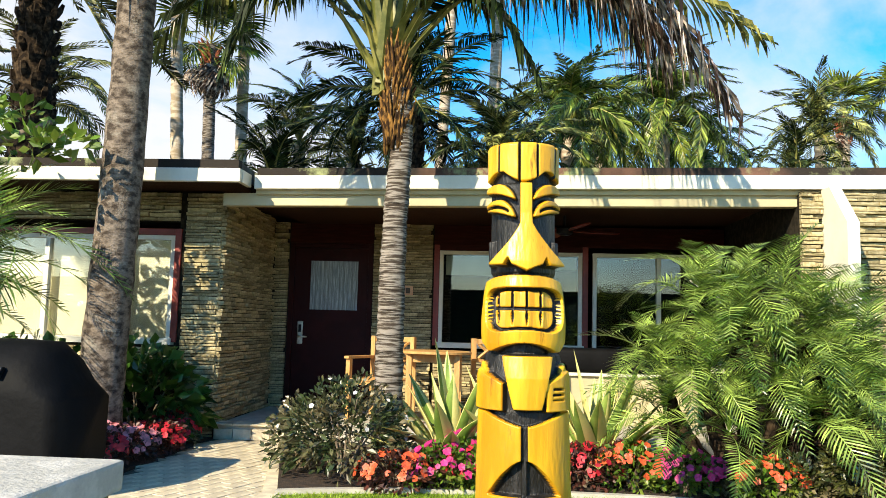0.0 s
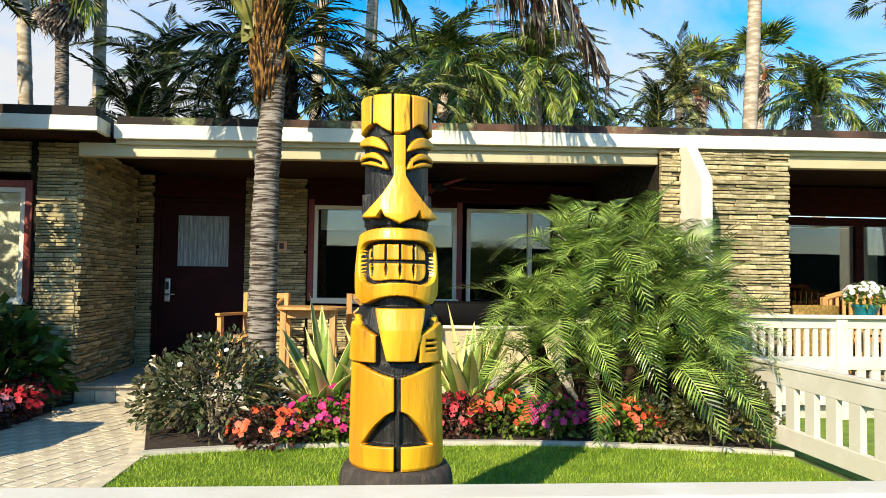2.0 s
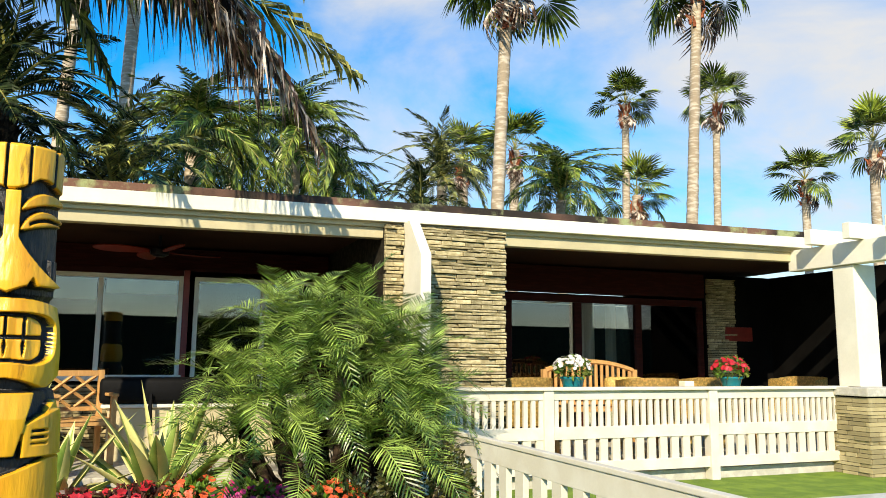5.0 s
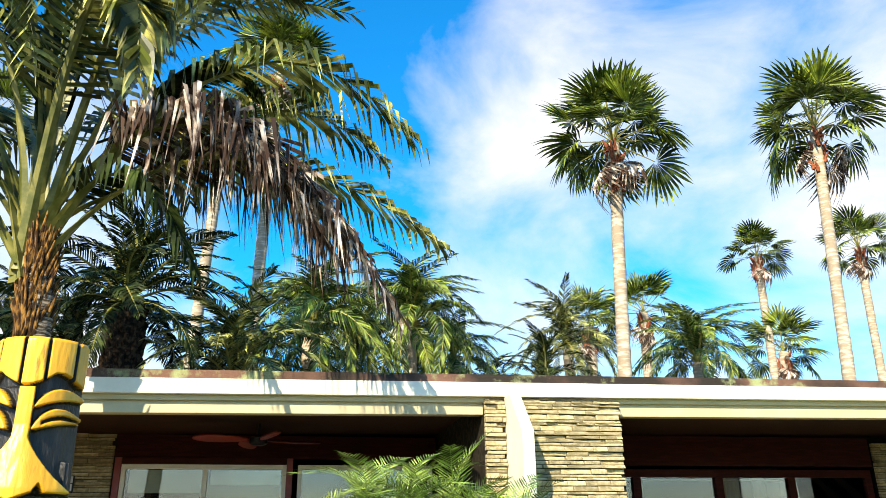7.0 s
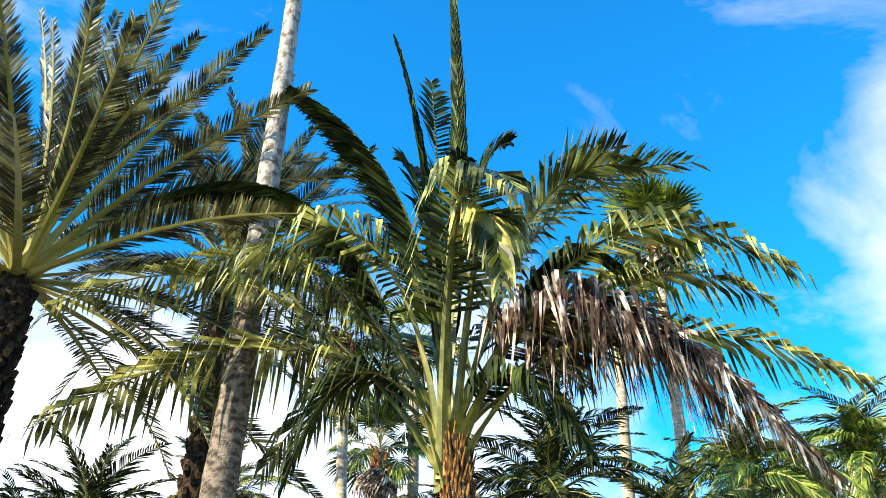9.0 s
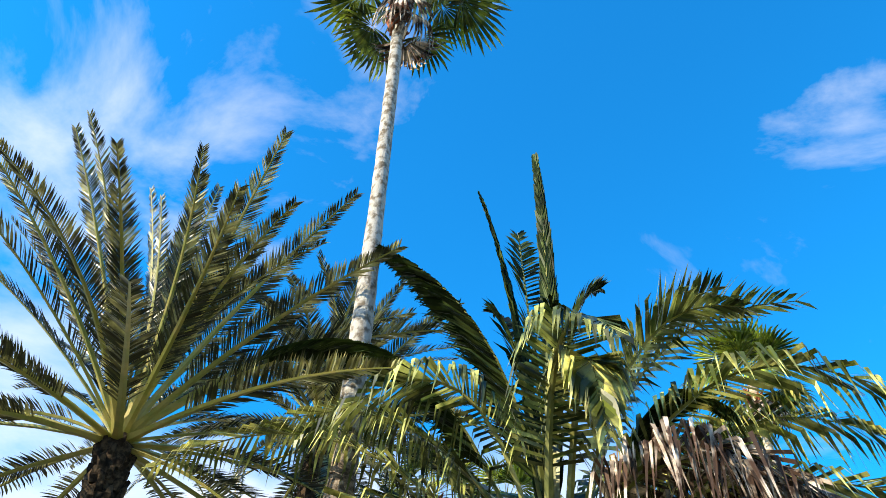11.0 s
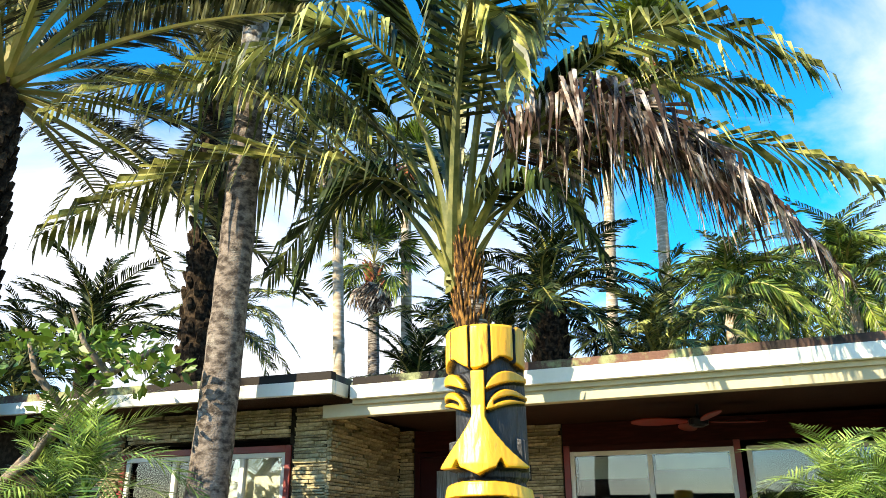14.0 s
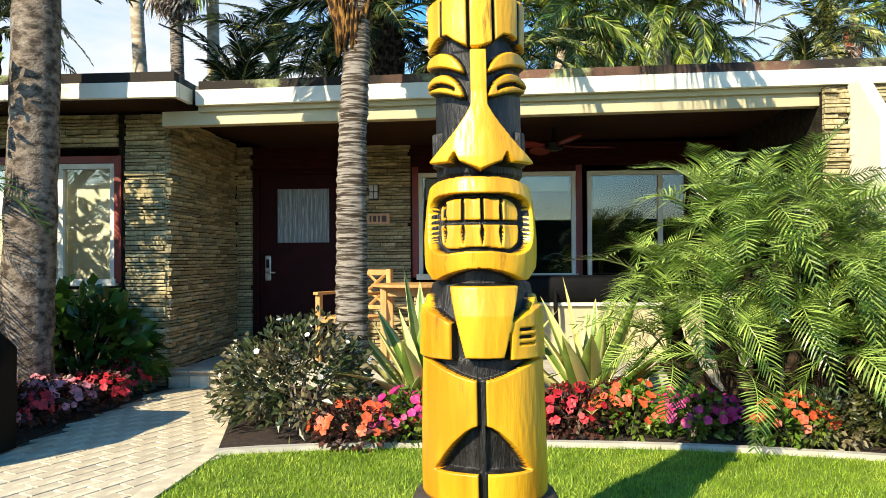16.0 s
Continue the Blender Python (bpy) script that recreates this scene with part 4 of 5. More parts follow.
def coconut_palm():
    palm = thing("coconut_palm", (-0.50, 6.9, 0), "coconut palm with a ringed trunk, drooping green and dry fronds", "palm tree")
    O = Vector((-0.50, 6.9, 0))
    part("trunk", trunk_bm([(0.02, 0, -0.05), (0.02, 0, 0.9), (0.03, 0, 1.9), (0.06, 0, 2.65), (0.0, 0, 3.1)], [0.13, 0.11, 0.098, 0.092, 0.10], 18, 110, 0.08, 0.04), M_TRUNK, palm, "pale ringed trunk", True)
    bm = bmesh.new()
    r = random.Random(3)
    for i in range(150):
        a = r.uniform(0, math.tau)
        z = 2.60 + 0.7 * i / 150
        c = Vector((0.02 - 0.06 * (z - 2.6) + math.cos(a) * 0.09, math.sin(a) * 0.09, z))
        w = r.uniform(-0.05, 0.05)
        tube(bm, [c - Vector((0, 0, 0.14)), c + Vector((w * 0.4, 0, 0)), c + Vector((math.cos(a) * 0.045 + w, math.sin(a) * 0.045, r.uniform(0.10, 0.24)))], [0.014, 0.022, 0.004], 5)
    part("fibre_sheath", bm, M_FIBRE, palm, "orange brown fibrous leaf bases", True)
    C = Vector((-0.08, 0, 3.25))
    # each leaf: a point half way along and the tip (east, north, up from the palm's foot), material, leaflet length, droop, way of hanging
    # M_FRONDY leaves carry sunlight in their colour, M_FRONDD leaves carry shade
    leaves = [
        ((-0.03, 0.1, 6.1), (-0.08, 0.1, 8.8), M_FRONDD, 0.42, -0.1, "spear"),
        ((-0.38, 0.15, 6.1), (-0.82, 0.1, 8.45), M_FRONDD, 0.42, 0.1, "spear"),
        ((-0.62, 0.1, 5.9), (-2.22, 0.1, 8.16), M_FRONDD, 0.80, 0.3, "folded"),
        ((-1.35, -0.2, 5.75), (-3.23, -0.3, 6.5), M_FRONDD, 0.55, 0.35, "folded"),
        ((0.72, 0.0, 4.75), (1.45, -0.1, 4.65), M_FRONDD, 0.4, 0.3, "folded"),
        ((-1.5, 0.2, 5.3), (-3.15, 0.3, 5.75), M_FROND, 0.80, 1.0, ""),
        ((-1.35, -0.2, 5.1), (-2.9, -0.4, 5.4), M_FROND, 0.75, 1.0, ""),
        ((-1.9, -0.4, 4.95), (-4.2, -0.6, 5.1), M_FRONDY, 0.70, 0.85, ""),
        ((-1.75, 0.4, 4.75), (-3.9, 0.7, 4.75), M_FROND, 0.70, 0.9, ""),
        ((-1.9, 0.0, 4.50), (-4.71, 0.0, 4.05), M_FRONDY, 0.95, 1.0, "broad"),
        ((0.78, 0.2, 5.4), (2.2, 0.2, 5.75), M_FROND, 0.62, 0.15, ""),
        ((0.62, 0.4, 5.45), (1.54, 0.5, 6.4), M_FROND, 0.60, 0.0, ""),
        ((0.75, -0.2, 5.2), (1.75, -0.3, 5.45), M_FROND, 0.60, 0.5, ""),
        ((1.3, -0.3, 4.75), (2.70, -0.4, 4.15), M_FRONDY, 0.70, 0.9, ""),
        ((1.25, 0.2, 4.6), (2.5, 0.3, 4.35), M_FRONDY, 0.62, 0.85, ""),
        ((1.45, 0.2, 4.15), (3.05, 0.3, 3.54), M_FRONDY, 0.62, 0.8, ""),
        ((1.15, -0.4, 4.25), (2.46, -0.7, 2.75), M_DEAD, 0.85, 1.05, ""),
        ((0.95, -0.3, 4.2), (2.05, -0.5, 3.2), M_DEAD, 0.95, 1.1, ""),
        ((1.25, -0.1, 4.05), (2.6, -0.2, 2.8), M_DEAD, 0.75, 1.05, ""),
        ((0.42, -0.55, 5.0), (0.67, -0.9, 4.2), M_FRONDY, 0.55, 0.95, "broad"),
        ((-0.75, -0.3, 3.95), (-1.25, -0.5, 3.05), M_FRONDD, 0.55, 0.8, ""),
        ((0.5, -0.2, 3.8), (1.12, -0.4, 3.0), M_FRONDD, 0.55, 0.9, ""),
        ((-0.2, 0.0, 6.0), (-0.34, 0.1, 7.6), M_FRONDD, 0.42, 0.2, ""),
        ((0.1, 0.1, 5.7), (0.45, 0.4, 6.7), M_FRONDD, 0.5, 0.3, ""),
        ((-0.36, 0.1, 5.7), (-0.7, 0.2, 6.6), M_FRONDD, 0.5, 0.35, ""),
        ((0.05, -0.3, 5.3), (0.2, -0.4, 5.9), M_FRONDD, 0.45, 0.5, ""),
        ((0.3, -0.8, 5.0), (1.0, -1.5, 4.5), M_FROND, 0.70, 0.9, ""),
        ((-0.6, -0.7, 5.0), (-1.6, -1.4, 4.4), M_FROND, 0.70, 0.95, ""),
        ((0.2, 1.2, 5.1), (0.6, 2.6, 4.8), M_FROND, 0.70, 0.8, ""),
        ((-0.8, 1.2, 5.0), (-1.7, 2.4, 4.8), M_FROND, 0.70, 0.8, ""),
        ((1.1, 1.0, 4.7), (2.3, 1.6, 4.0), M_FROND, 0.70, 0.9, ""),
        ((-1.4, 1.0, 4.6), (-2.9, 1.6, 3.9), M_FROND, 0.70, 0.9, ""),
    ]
    for i, (via, tip, mat, ll, dr, hang) in enumerate(leaves):
        dry = mat is M_DEAD
        foot = C + Vector((rnd.uniform(-0.06, 0.06), rnd.uniform(-0.06, 0.06), rnd.uniform(-0.3, 0.15)))
        mid = Vector(via) * 2 - (foot + Vector(tip)) * 0.5
        n, width, sweep, lift = 50, 0.040, 0.55, 0.25
        if dry:
            n, width = 72, 0.034
        elif hang == "spear":
            n, width, sweep, lift = 130, 0.075, 5.0, 0.0
        elif hang == "folded":
            n, width, sweep, lift = 150, 0.085, 2.2, -0.95
        elif hang == "broad":
            n, width = 46, 0.062
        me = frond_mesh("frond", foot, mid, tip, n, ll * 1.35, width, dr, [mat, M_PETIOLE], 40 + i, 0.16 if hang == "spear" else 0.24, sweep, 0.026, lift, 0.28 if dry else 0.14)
        part("frond", me, None, palm, "dry brown hanging leaf" if dry else "folded leaf coloured as if in shade" if hang in ("spear", "folded") else "")
    return palm


coconut_palm()


def feather_set(tag, length, n, leaf, width, mats, seed, droop=0.5, arch=0.35, count=3, sweep=0.6, lift=0.3, ragged=0.12, taper=0.35, tip_sweep=0.7, twist=0.9, bare=0.12):
    """A few leaves of one kind, lying along x from the origin and arching down."""
    out = []
    for i in range(count):
        a = arch * (0.7 + 0.3 * i)
        out.append(frond_mesh(tag, (0, 0, 0), (length * 0.5, 0, length * a * 0.55), (length * (0.98 - 0.25 * a), 0, -length * a * 0.55), n, leaf, width, droop, mats, seed + i, bare, sweep, (0.012 + length * 0.004) if length > 1.2 else 0.005, lift, ragged, taper, tip_sweep, twist))
    return out


FR_DATE = feather_set("frond", 3.3, 84, 0.40, 0.024, [M_FRONDG, M_RACHIS], 100, 0.15, 0.38, 3, 0.9, 0.4, 0.10, 0.25, 0.35, 0.6, 0.2)
FR_STIFF = feather_set("frond", 3.3, 96, 0.34, 0.020, [M_FRONDG, M_RACHIS], 104, 0.10, 0.16, 4, 0.95, 0.5, 0.12, 0.25, 0.3, 0.8, 0.24)
# these plumes reuse the leaf copy with shade in its colour
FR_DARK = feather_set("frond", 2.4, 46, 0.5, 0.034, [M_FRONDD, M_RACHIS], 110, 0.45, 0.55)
FR_MID = feather_set("frond", 2.3, 46, 0.52, 0.032, [M_FROND, M_RACHIS], 120, 0.6, 0.65)
FR_BRIGHT = feather_set("frond", 2.2, 48, 0.56, 0.032, [M_QUEEN, M_RACHIS], 130, 0.9, 0.8)
FR_BUSH = feather_set("frond", 0.92, 26, 0.27, 0.0125, [M_BUSHF, M_BUSHF], 140, 0.16, 0.5, 4, 0.62, 0.22, 0.06, 0.3, 0.5, 0.25, 0.16)
FANS = [fan_mesh("fan_leaf", 0.80, 0.70, 22, [M_FAN, M_RACHIS], 150 + i, 0.10 + 0.12 * i, 215, (0.05, 0.4, 0.8)[i]) for i in range(3)]
FANS_DEAD = [fan_mesh("fan_leaf", 0.7, 0.8, 20, [M_DEAD, M_RACHIS], 160 + i, 0.7, 150) for i in range(2)]


def feather_palm(name, base, lean, h, r0, r1, meshes, count, scale, label, trunk_mat=M_TRUNKD, el=(-35, 80), seed=1, ringed=0.05):
    p = thing(name, base, label, "palm tree")
    r = random.Random(seed)
    top = Vector((lean[0], lean[1], h))
    part("trunk", trunk_bm([(0, 0, -0.1), top * 0.35 + Vector((lean[0] * -0.06, 0, 0)), top * 0.7, top], [r0, (r0 + r1) / 2, r1, r1 * 1.15], 12, 44, 0.12, ringed), trunk_mat, p, "", True)
    if name == "date_palm":
        bm = bmesh.new()
        for i in range(260):
            z = h * (0.12 + 0.88 * i / 260)
            f = z / h
            a = i * 2.39996
            rr = (r0 + (r1 - r0) * f) * 1.02
            c = Vector((lean[0] * f * f + lean[0] * 0.06 * math.sin(f * math.pi), lean[1] * f, z))
            out = Vector((math.cos(a), math.sin(a), 0))
            tube(bm, [c + out * rr * 0.9 - Vector((0, 0, 0.08)), c + out * rr * 1.04, c + out * (rr * 1.08 + r.uniform(0.0, 0.04)) + Vector((0, 0, r.uniform(0.05, 0.12)))], [0.05, 0.055, 0.03], 4)
        part("leaf_base_sheath", bm, trunk_mat, p, "dark cut leaf bases")
    for i in range(count):
        s = (i + 0.5) / count
        az = i * 2.39996 + r.uniform(-0.25, 0.25)
        e = radians(el[0] + (el[1] - el[0]) * s ** 0.85 + r.uniform(-8, 8))
        place_frond(r.choice(meshes), p, top + Vector((0, 0, 0.12 * s)), az, e, scale * r.uniform(0.82, 1.1), r.uniform(-0.5, 0.5))
    return p


def fan_palm(base, top, r0, r1, scale, seed, count=20, skirt=2, bark=None, bow=0.0, label="tall fan palm with a slim pale trunk behind the house"):
    bark = bark or M_TRUNKW
    top = (top[0], top[1], top[2] - 0.5 * scale)
    p = thing("fan_palm", base, label, "palm tree", "fan palms")
    r = random.Random(seed)
    t = Vector(top) - Vector(base)
    part("trunk", trunk_bm([(0, 0, -0.1), t * 0.27 + Vector((bow, 0, 0)), t * 0.62 + Vector((bow * 0.7, 0, 0)), t], [r0, r0 * 0.55 + r1 * 0.45, r1 * 1.03, r1], 12, 60, 0.05, 0.025), bark, p, "", True)
    if bark is M_TRUNKG:
        me = [o for o in p.children if o.name.startswith("trunk")][0].data
        me.materials.append(M_TRUNKB)
        for f in me.polygons:
            if f.center.z < 5.4:
                f.material_index = 1
    bm = bmesh.new()
    for i in range(30):
        a = r.uniform(0, math.tau)
        z = t.z - 1.0 * scale + 0.95 * scale * i / 30
        c = Vector((t.x * z / t.z + math.cos(a) * r1 * 1.2, t.y * z / t.z + math.sin(a) * r1 * 1.2, z))
        tube(bm, [c - Vector((0, 0, 0.12)), c, c + Vector((math.cos(a) * 0.12, math.sin(a) * 0.12, 0.16))], [0.05, 0.055, 0.015], 5)
    part("leaf_base_collar", bm, M_SHAG, p, "red brown dry leaf bases")
    count = round(count * 1.1)
    for i in range(count):
        s = (i + 0.5) / count
        az = i * 2.39996 + r.uniform(-0.3, 0.3)
        e = radians(-12 + 98 * s ** 0.95 + r.uniform(-16, 16))
        place_frond(r.choice(FANS[:2] if s > 0.45 else FANS[1:]), p, t + Vector((0, 0, 0.1 * s)), az + r.uniform(-0.4, 0.4), e, scale * r.uniform(0.85, 1.22), r.uniform(-0.5, 0.5), "fan_leaf")
    for i in range(skirt):
        place_frond(r.choice(FANS_DEAD), p, t + Vector((0, 0, -0.15)), r.uniform(0, math.tau), radians(r.uniform(-68, -42)), scale * r.uniform(0.7, 0.95), r.uniform(-0.4, 0.4), "fan_leaf", "dry brown hanging leaf")
    return p


# tall fan palm beside the path
fan_palm((-2.86, 6.95, 0), (-3.05, 7.0, 15.6), 0.19, 0.105, 1.2, 21, 24, 3, M_TRUNKG, 0.15, "very tall fan palm with a grey trunk beside the path")
# fan palms behind the house, from west to east
fan_palm((-5.6, 15, 0), (-6.15, 15, 9.6), 0.15, 0.11, 0.8, 22, 26, 8)
fan_palm((-5.9, 17, 0), (-6.1, 17, 7.6), 0.15, 0.13, 0.85, 23, 24, 10, M_TRUNK, 0.0, "short fan palm with a dark trunk behind the house")
fan_palm((-5.55, 18, 0), (-5.75, 18, 10.6), 0.17, 0.13, 0.8, 24)
fan_palm((-0.1, 24, 0), (0.33, 24, 16.7), 0.22, 0.17, 1.35, 25, 30, 10, M_TRUNKW, 0.0, "tall fan palm with a dry leaf skirt behind the house")
fan_palm((-1.6, 22, 0), (-1.0, 22, 13.0), 0.18, 0.15, 0.9, 26)
fan_palm((8.3, 17, 0), (8.8, 17, 11.0), 0.18, 0.145, 1.25, 27, 26, 3)
fan_palm((14.6, 18, 0), (15.4, 18, 12.6), 0.19, 0.145, 1.3, 28, 26, 3)
fan_palm((21.0, 30, 0), (21.2, 30, 13.4), 0.22, 0.17, 1.05, 29)
fan_palm((24.3, 28, 0), (24.7, 28, 13.3), 0.2, 0.16, 1.15, 30)
fan_palm((31.8, 30, 0), (31.9, 30, 10.9), 0.24, 0.2, 1.25, 31)
fan_palm((26.7, 22, 0), (27.0, 22, 10.2), 0.22, 0.18, 1.2, 32)
fan_palm((13.0, 30, 0), (13.1, 30, 9.9), 0.22, 0.2, 1.1, 33)
fan_palm((15.3, 30, 0), (15.5, 30, 10.6), 0.22, 0.2, 1.15, 34)
fan_palm((21.6, 30, 0), (21.7, 30, 9.2), 0.22, 0.2, 1.2, 35)

# feather palms
feather_palm("date_palm", (-5.9, 7.0, 0), (-0.42, 0.0), 6.1, 0.23, 0.20, FR_STIFF, 64, 1.36, "date palm with a rough dark trunk and stiff grey green fronds", el=(-32, 90), seed=41, ringed=0.09)
feather_palm("date_palm", (-6.2, 11.0, 0), (-0.1, 0.0), 8.3, 0.26, 0.24, FR_DATE, 54, 1.15, "date palm with an upright dark trunk behind the wing", el=(-40, 80), seed=42, ringed=0.09)
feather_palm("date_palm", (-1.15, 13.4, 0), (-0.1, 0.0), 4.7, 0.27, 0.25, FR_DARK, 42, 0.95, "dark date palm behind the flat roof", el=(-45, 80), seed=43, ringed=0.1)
feather_palm("feather_palm", (1.6, 15, 0), (0.0, 0), 4.7, 0.15, 0.12, FR_BRIGHT, 36, 0.95, "bright feather palm behind the flat roof", M_TRUNKW, (-45, 80), 44)
feather_palm("feather_palm", (3.7, 17, 0), (0.05, 0), 5.5, 0.17, 0.13, FR_BRIGHT, 42, 1.0, "queen palm with drooping plumes behind the flat roof", M_TRUNKW, (-55, 80), 45)
feather_palm("feather_palm", (2.6, 18.5, 0), (0.05, 0), 5.3, 0.15, 0.12, FR_MID, 36, 0.9, "queen palm with drooping plumes behind the flat roof", M_TRUNKW, (-55, 80), 46)
feather_palm("feather_palm", (5.0, 19, 0), (0.1, 0), 5.2, 0.15, 0.12, FR_BRIGHT, 28, 0.85, "queen palm with drooping plumes behind the flat roof", M_TRUNKW, (-60, 70), 47)
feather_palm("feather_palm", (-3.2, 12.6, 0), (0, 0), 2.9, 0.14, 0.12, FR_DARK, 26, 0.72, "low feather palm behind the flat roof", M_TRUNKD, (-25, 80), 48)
feather_palm("feather_palm", (-2.3, 14.5, 0), (0, 0), 4.0, 0.14, 0.12, FR_MID, 28, 0.85, "feather palm clump behind the flat roof", M_TRUNKW, (-35, 85), 49)
feather_palm("feather_palm", (-3.6, 15.5, 0), (0, 0), 4.6, 0.14, 0.12, FR_MID, 26, 0.85, "feather palm clump behind the flat roof", M_TRUNKW, (-35, 85), 50)
feather_palm("feather_palm", (0.4, 14.0, 0), (0, 0), 3.6, 0.15, 0.12, FR_MID, 36, 0.95, "dense feather palm behind the flat roof", M_TRUNKD, (-35, 80), 51)
feather_palm("feather_palm", (-9.3, 12, 0), (0, 0), 4.0, 0.2, 0.18, FR_DARK, 28, 1.05, "broad dark feather palm beyond the wing", M_TRUNKD, (-10, 85), 52)
feather_palm("feather_palm", (-12.0, 13, 0), (0, 0), 3.6, 0.2, 0.18, FR_DARK, 26, 1.0, "broad dark feather palm beyond the wing", M_TRUNKD, (-10, 85), 53)
feather_palm("feather_palm", (-8.0, 14, 0), (0, 0), 4.9, 0.2, 0.16, FR_MID, 26, 0.9, "feather palm beyond the wing", M_TRUNKD, (-25, 85), 54)
feather_palm("feather_palm", (14.3, 24, 0), (0, 0), 6.6, 0.2, 0.18, FR_BRIGHT, 34, 1.25, "broad bright feather palm behind the patio", M_TRUNKW, (-35, 85), 55)
feather_palm("feather_palm", (10.6, 26, 0), (0, 0), 7.4, 0.2, 0.16, FR_MID, 30, 1.2, "feather palm behind the patio", M_TRUNKW, (-50, 85), 56)
feather_palm("feather_palm", (9.0, 24, 0), (0, 0), 5.6, 0.2, 0.16, FR_DARK, 24, 1.0, "low feather palm behind the patio", M_TRUNKW, (-40, 85), 57)
feather_palm("feather_palm", (6.6, 21, 0), (0, 0), 4.6, 0.16, 0.13, FR_DARK, 20, 0.8, "low feather palm behind the roof", M_TRUNKW, (-40, 70), 58)


def dwarf_palm(base, stems, count, scale, label, seed, el=(-30, 85)):
    p = thing("dwarf_date_palm", base, label, "palm bush")
    r = random.Random(seed)
    for x, y, h in stems:
        part("trunk", trunk_bm([(x * 0.3, y * 0.3, -0.05), (x * 0.8, y * 0.8, h * 0.5), (x, y, h)], [0.07, 0.06, 0.05], 9, 18, 0.15, 0.08), M_TRUNKD, p)
        for i in range(count):
            s = (i + 0.5) / count
            az = i * 2.39996 + r.uniform(-0.3, 0.3)
            e = radians(el[0] + (el[1] - el[0]) * s ** 0.8 + r.uniform(-10, 10))
            place_frond(r.choice(FR_BUSH), p, Vector((x, y, h + 0.05 * s)), az, e, scale * r.uniform(0.8, 1.15), r.uniform(-0.5, 0.5))
    return p


dwarf_palm((2.30, 6.80, 0), [(-0.44, 0.0, 1.20), (-0.12, -0.1, 1.30), (0.22, 0.0, 1.22), (0.52, 0.05, 1.02), (0.76, 0.0, 0.86), (-0.68, 0.05, 0.78), (-0.45, -0.35, 0.70), (0.0, -0.42, 0.80), (0.42, -0.36, 0.74), (0.68, -0.25, 0.55), (-0.2, -0.3, 1.05), (0.28, -0.28, 1.06), (0.15, -0.5, 0.48), (-0.72, -0.2, 0.45), (-0.35, -0.5, 0.42), (0.45, -0.5, 0.40)], 17, 0.82, "dense feathery dwarf date palm in the flower bed", 61, (-36, 74))
dwarf_palm((-3.75, 6.45, 0), [(0.15, 0, 1.45), (-0.3, 0.1, 1.2)], 20, 1.2, "dwarf date palm in front of the bedroom window", 62, (-40, 80))

# ---------- shrubs, flowers, agaves ----------


def shrub(name, at, radii, n, size, leaf_mat, label, seed, flowers=None, nf=0, fs=0.04, ratio=0.45, category="shrub", group=""):
    p = thing(name, at, label, category, group)
    bm = bmesh.new()
    r = random.Random(seed)
    for i in range(7):
        a = r.uniform(0, math.tau)
        tip = Vector((math.cos(a) * radii[0] * 0.6, math.sin(a) * radii[1] * 0.6, radii[2] * r.uniform(0.6, 0.9)))
        tube(bm, [(0, 0, -0.03), tip * 0.5 + Vector((0, 0, 0.03)), tip], [0.012, 0.008, 0.003], 5)
    tagged(part("stem", bm, M_BARK, p), kind="stuff")
    tagged(part("foliage", leaf_cloud("foliage", n, radii, size, leaf_mat, seed, ratio=ratio), None, p), kind="stuff")
    if flowers:
        tagged(part("bloom", flower_cloud("bloom", nf, radii, fs, flowers, seed + 1), None, p), kind="stuff")
    return p


shrub("flowering_shrub", (-0.72, 6.42, 0), (0.46, 0.40, 0.66), 2600, 0.06, M_SHRUB, "dark rounded shrub dotted with small white flowers", 71, M_FWHT, 18, 0.034)
shrub("flowering_shrub", (-1.1, 6.75, 0), (0.28, 0.28, 0.5), 900, 0.06, M_SHRUB, "dark rounded shrub dotted with small white flowers", 72, M_FWHT, 9, 0.034)
shrub("evergreen_shrub", (2.85, 6.15, 0), (0.36, 0.3, 0.5), 1800, 0.055, M_SHRUBY, "low olive green shrub at the end of the bed", 73)
shrub("evergreen_shrub", (2.35, 6.2, 0), (0.25, 0.2, 0.30), 900, 0.05, M_SHRUB, "low dark shrub below the dwarf palm", 74)
shrub("large_leaf_shrub", (-2.85, 7.68, 0), (0.55, 0.36, 0.78), 700, 0.16, M_BIGLEAF, "glossy large-leaved shrub under the red framed window", 75, ratio=0.6)
shrub("large_leaf_shrub", (-3.95, 7.6, 0), (0.7, 0.4, 0.82), 800, 0.15, M_BIGLEAF, "glossy large-leaved shrub under the bedroom window", 76, ratio=0.6)

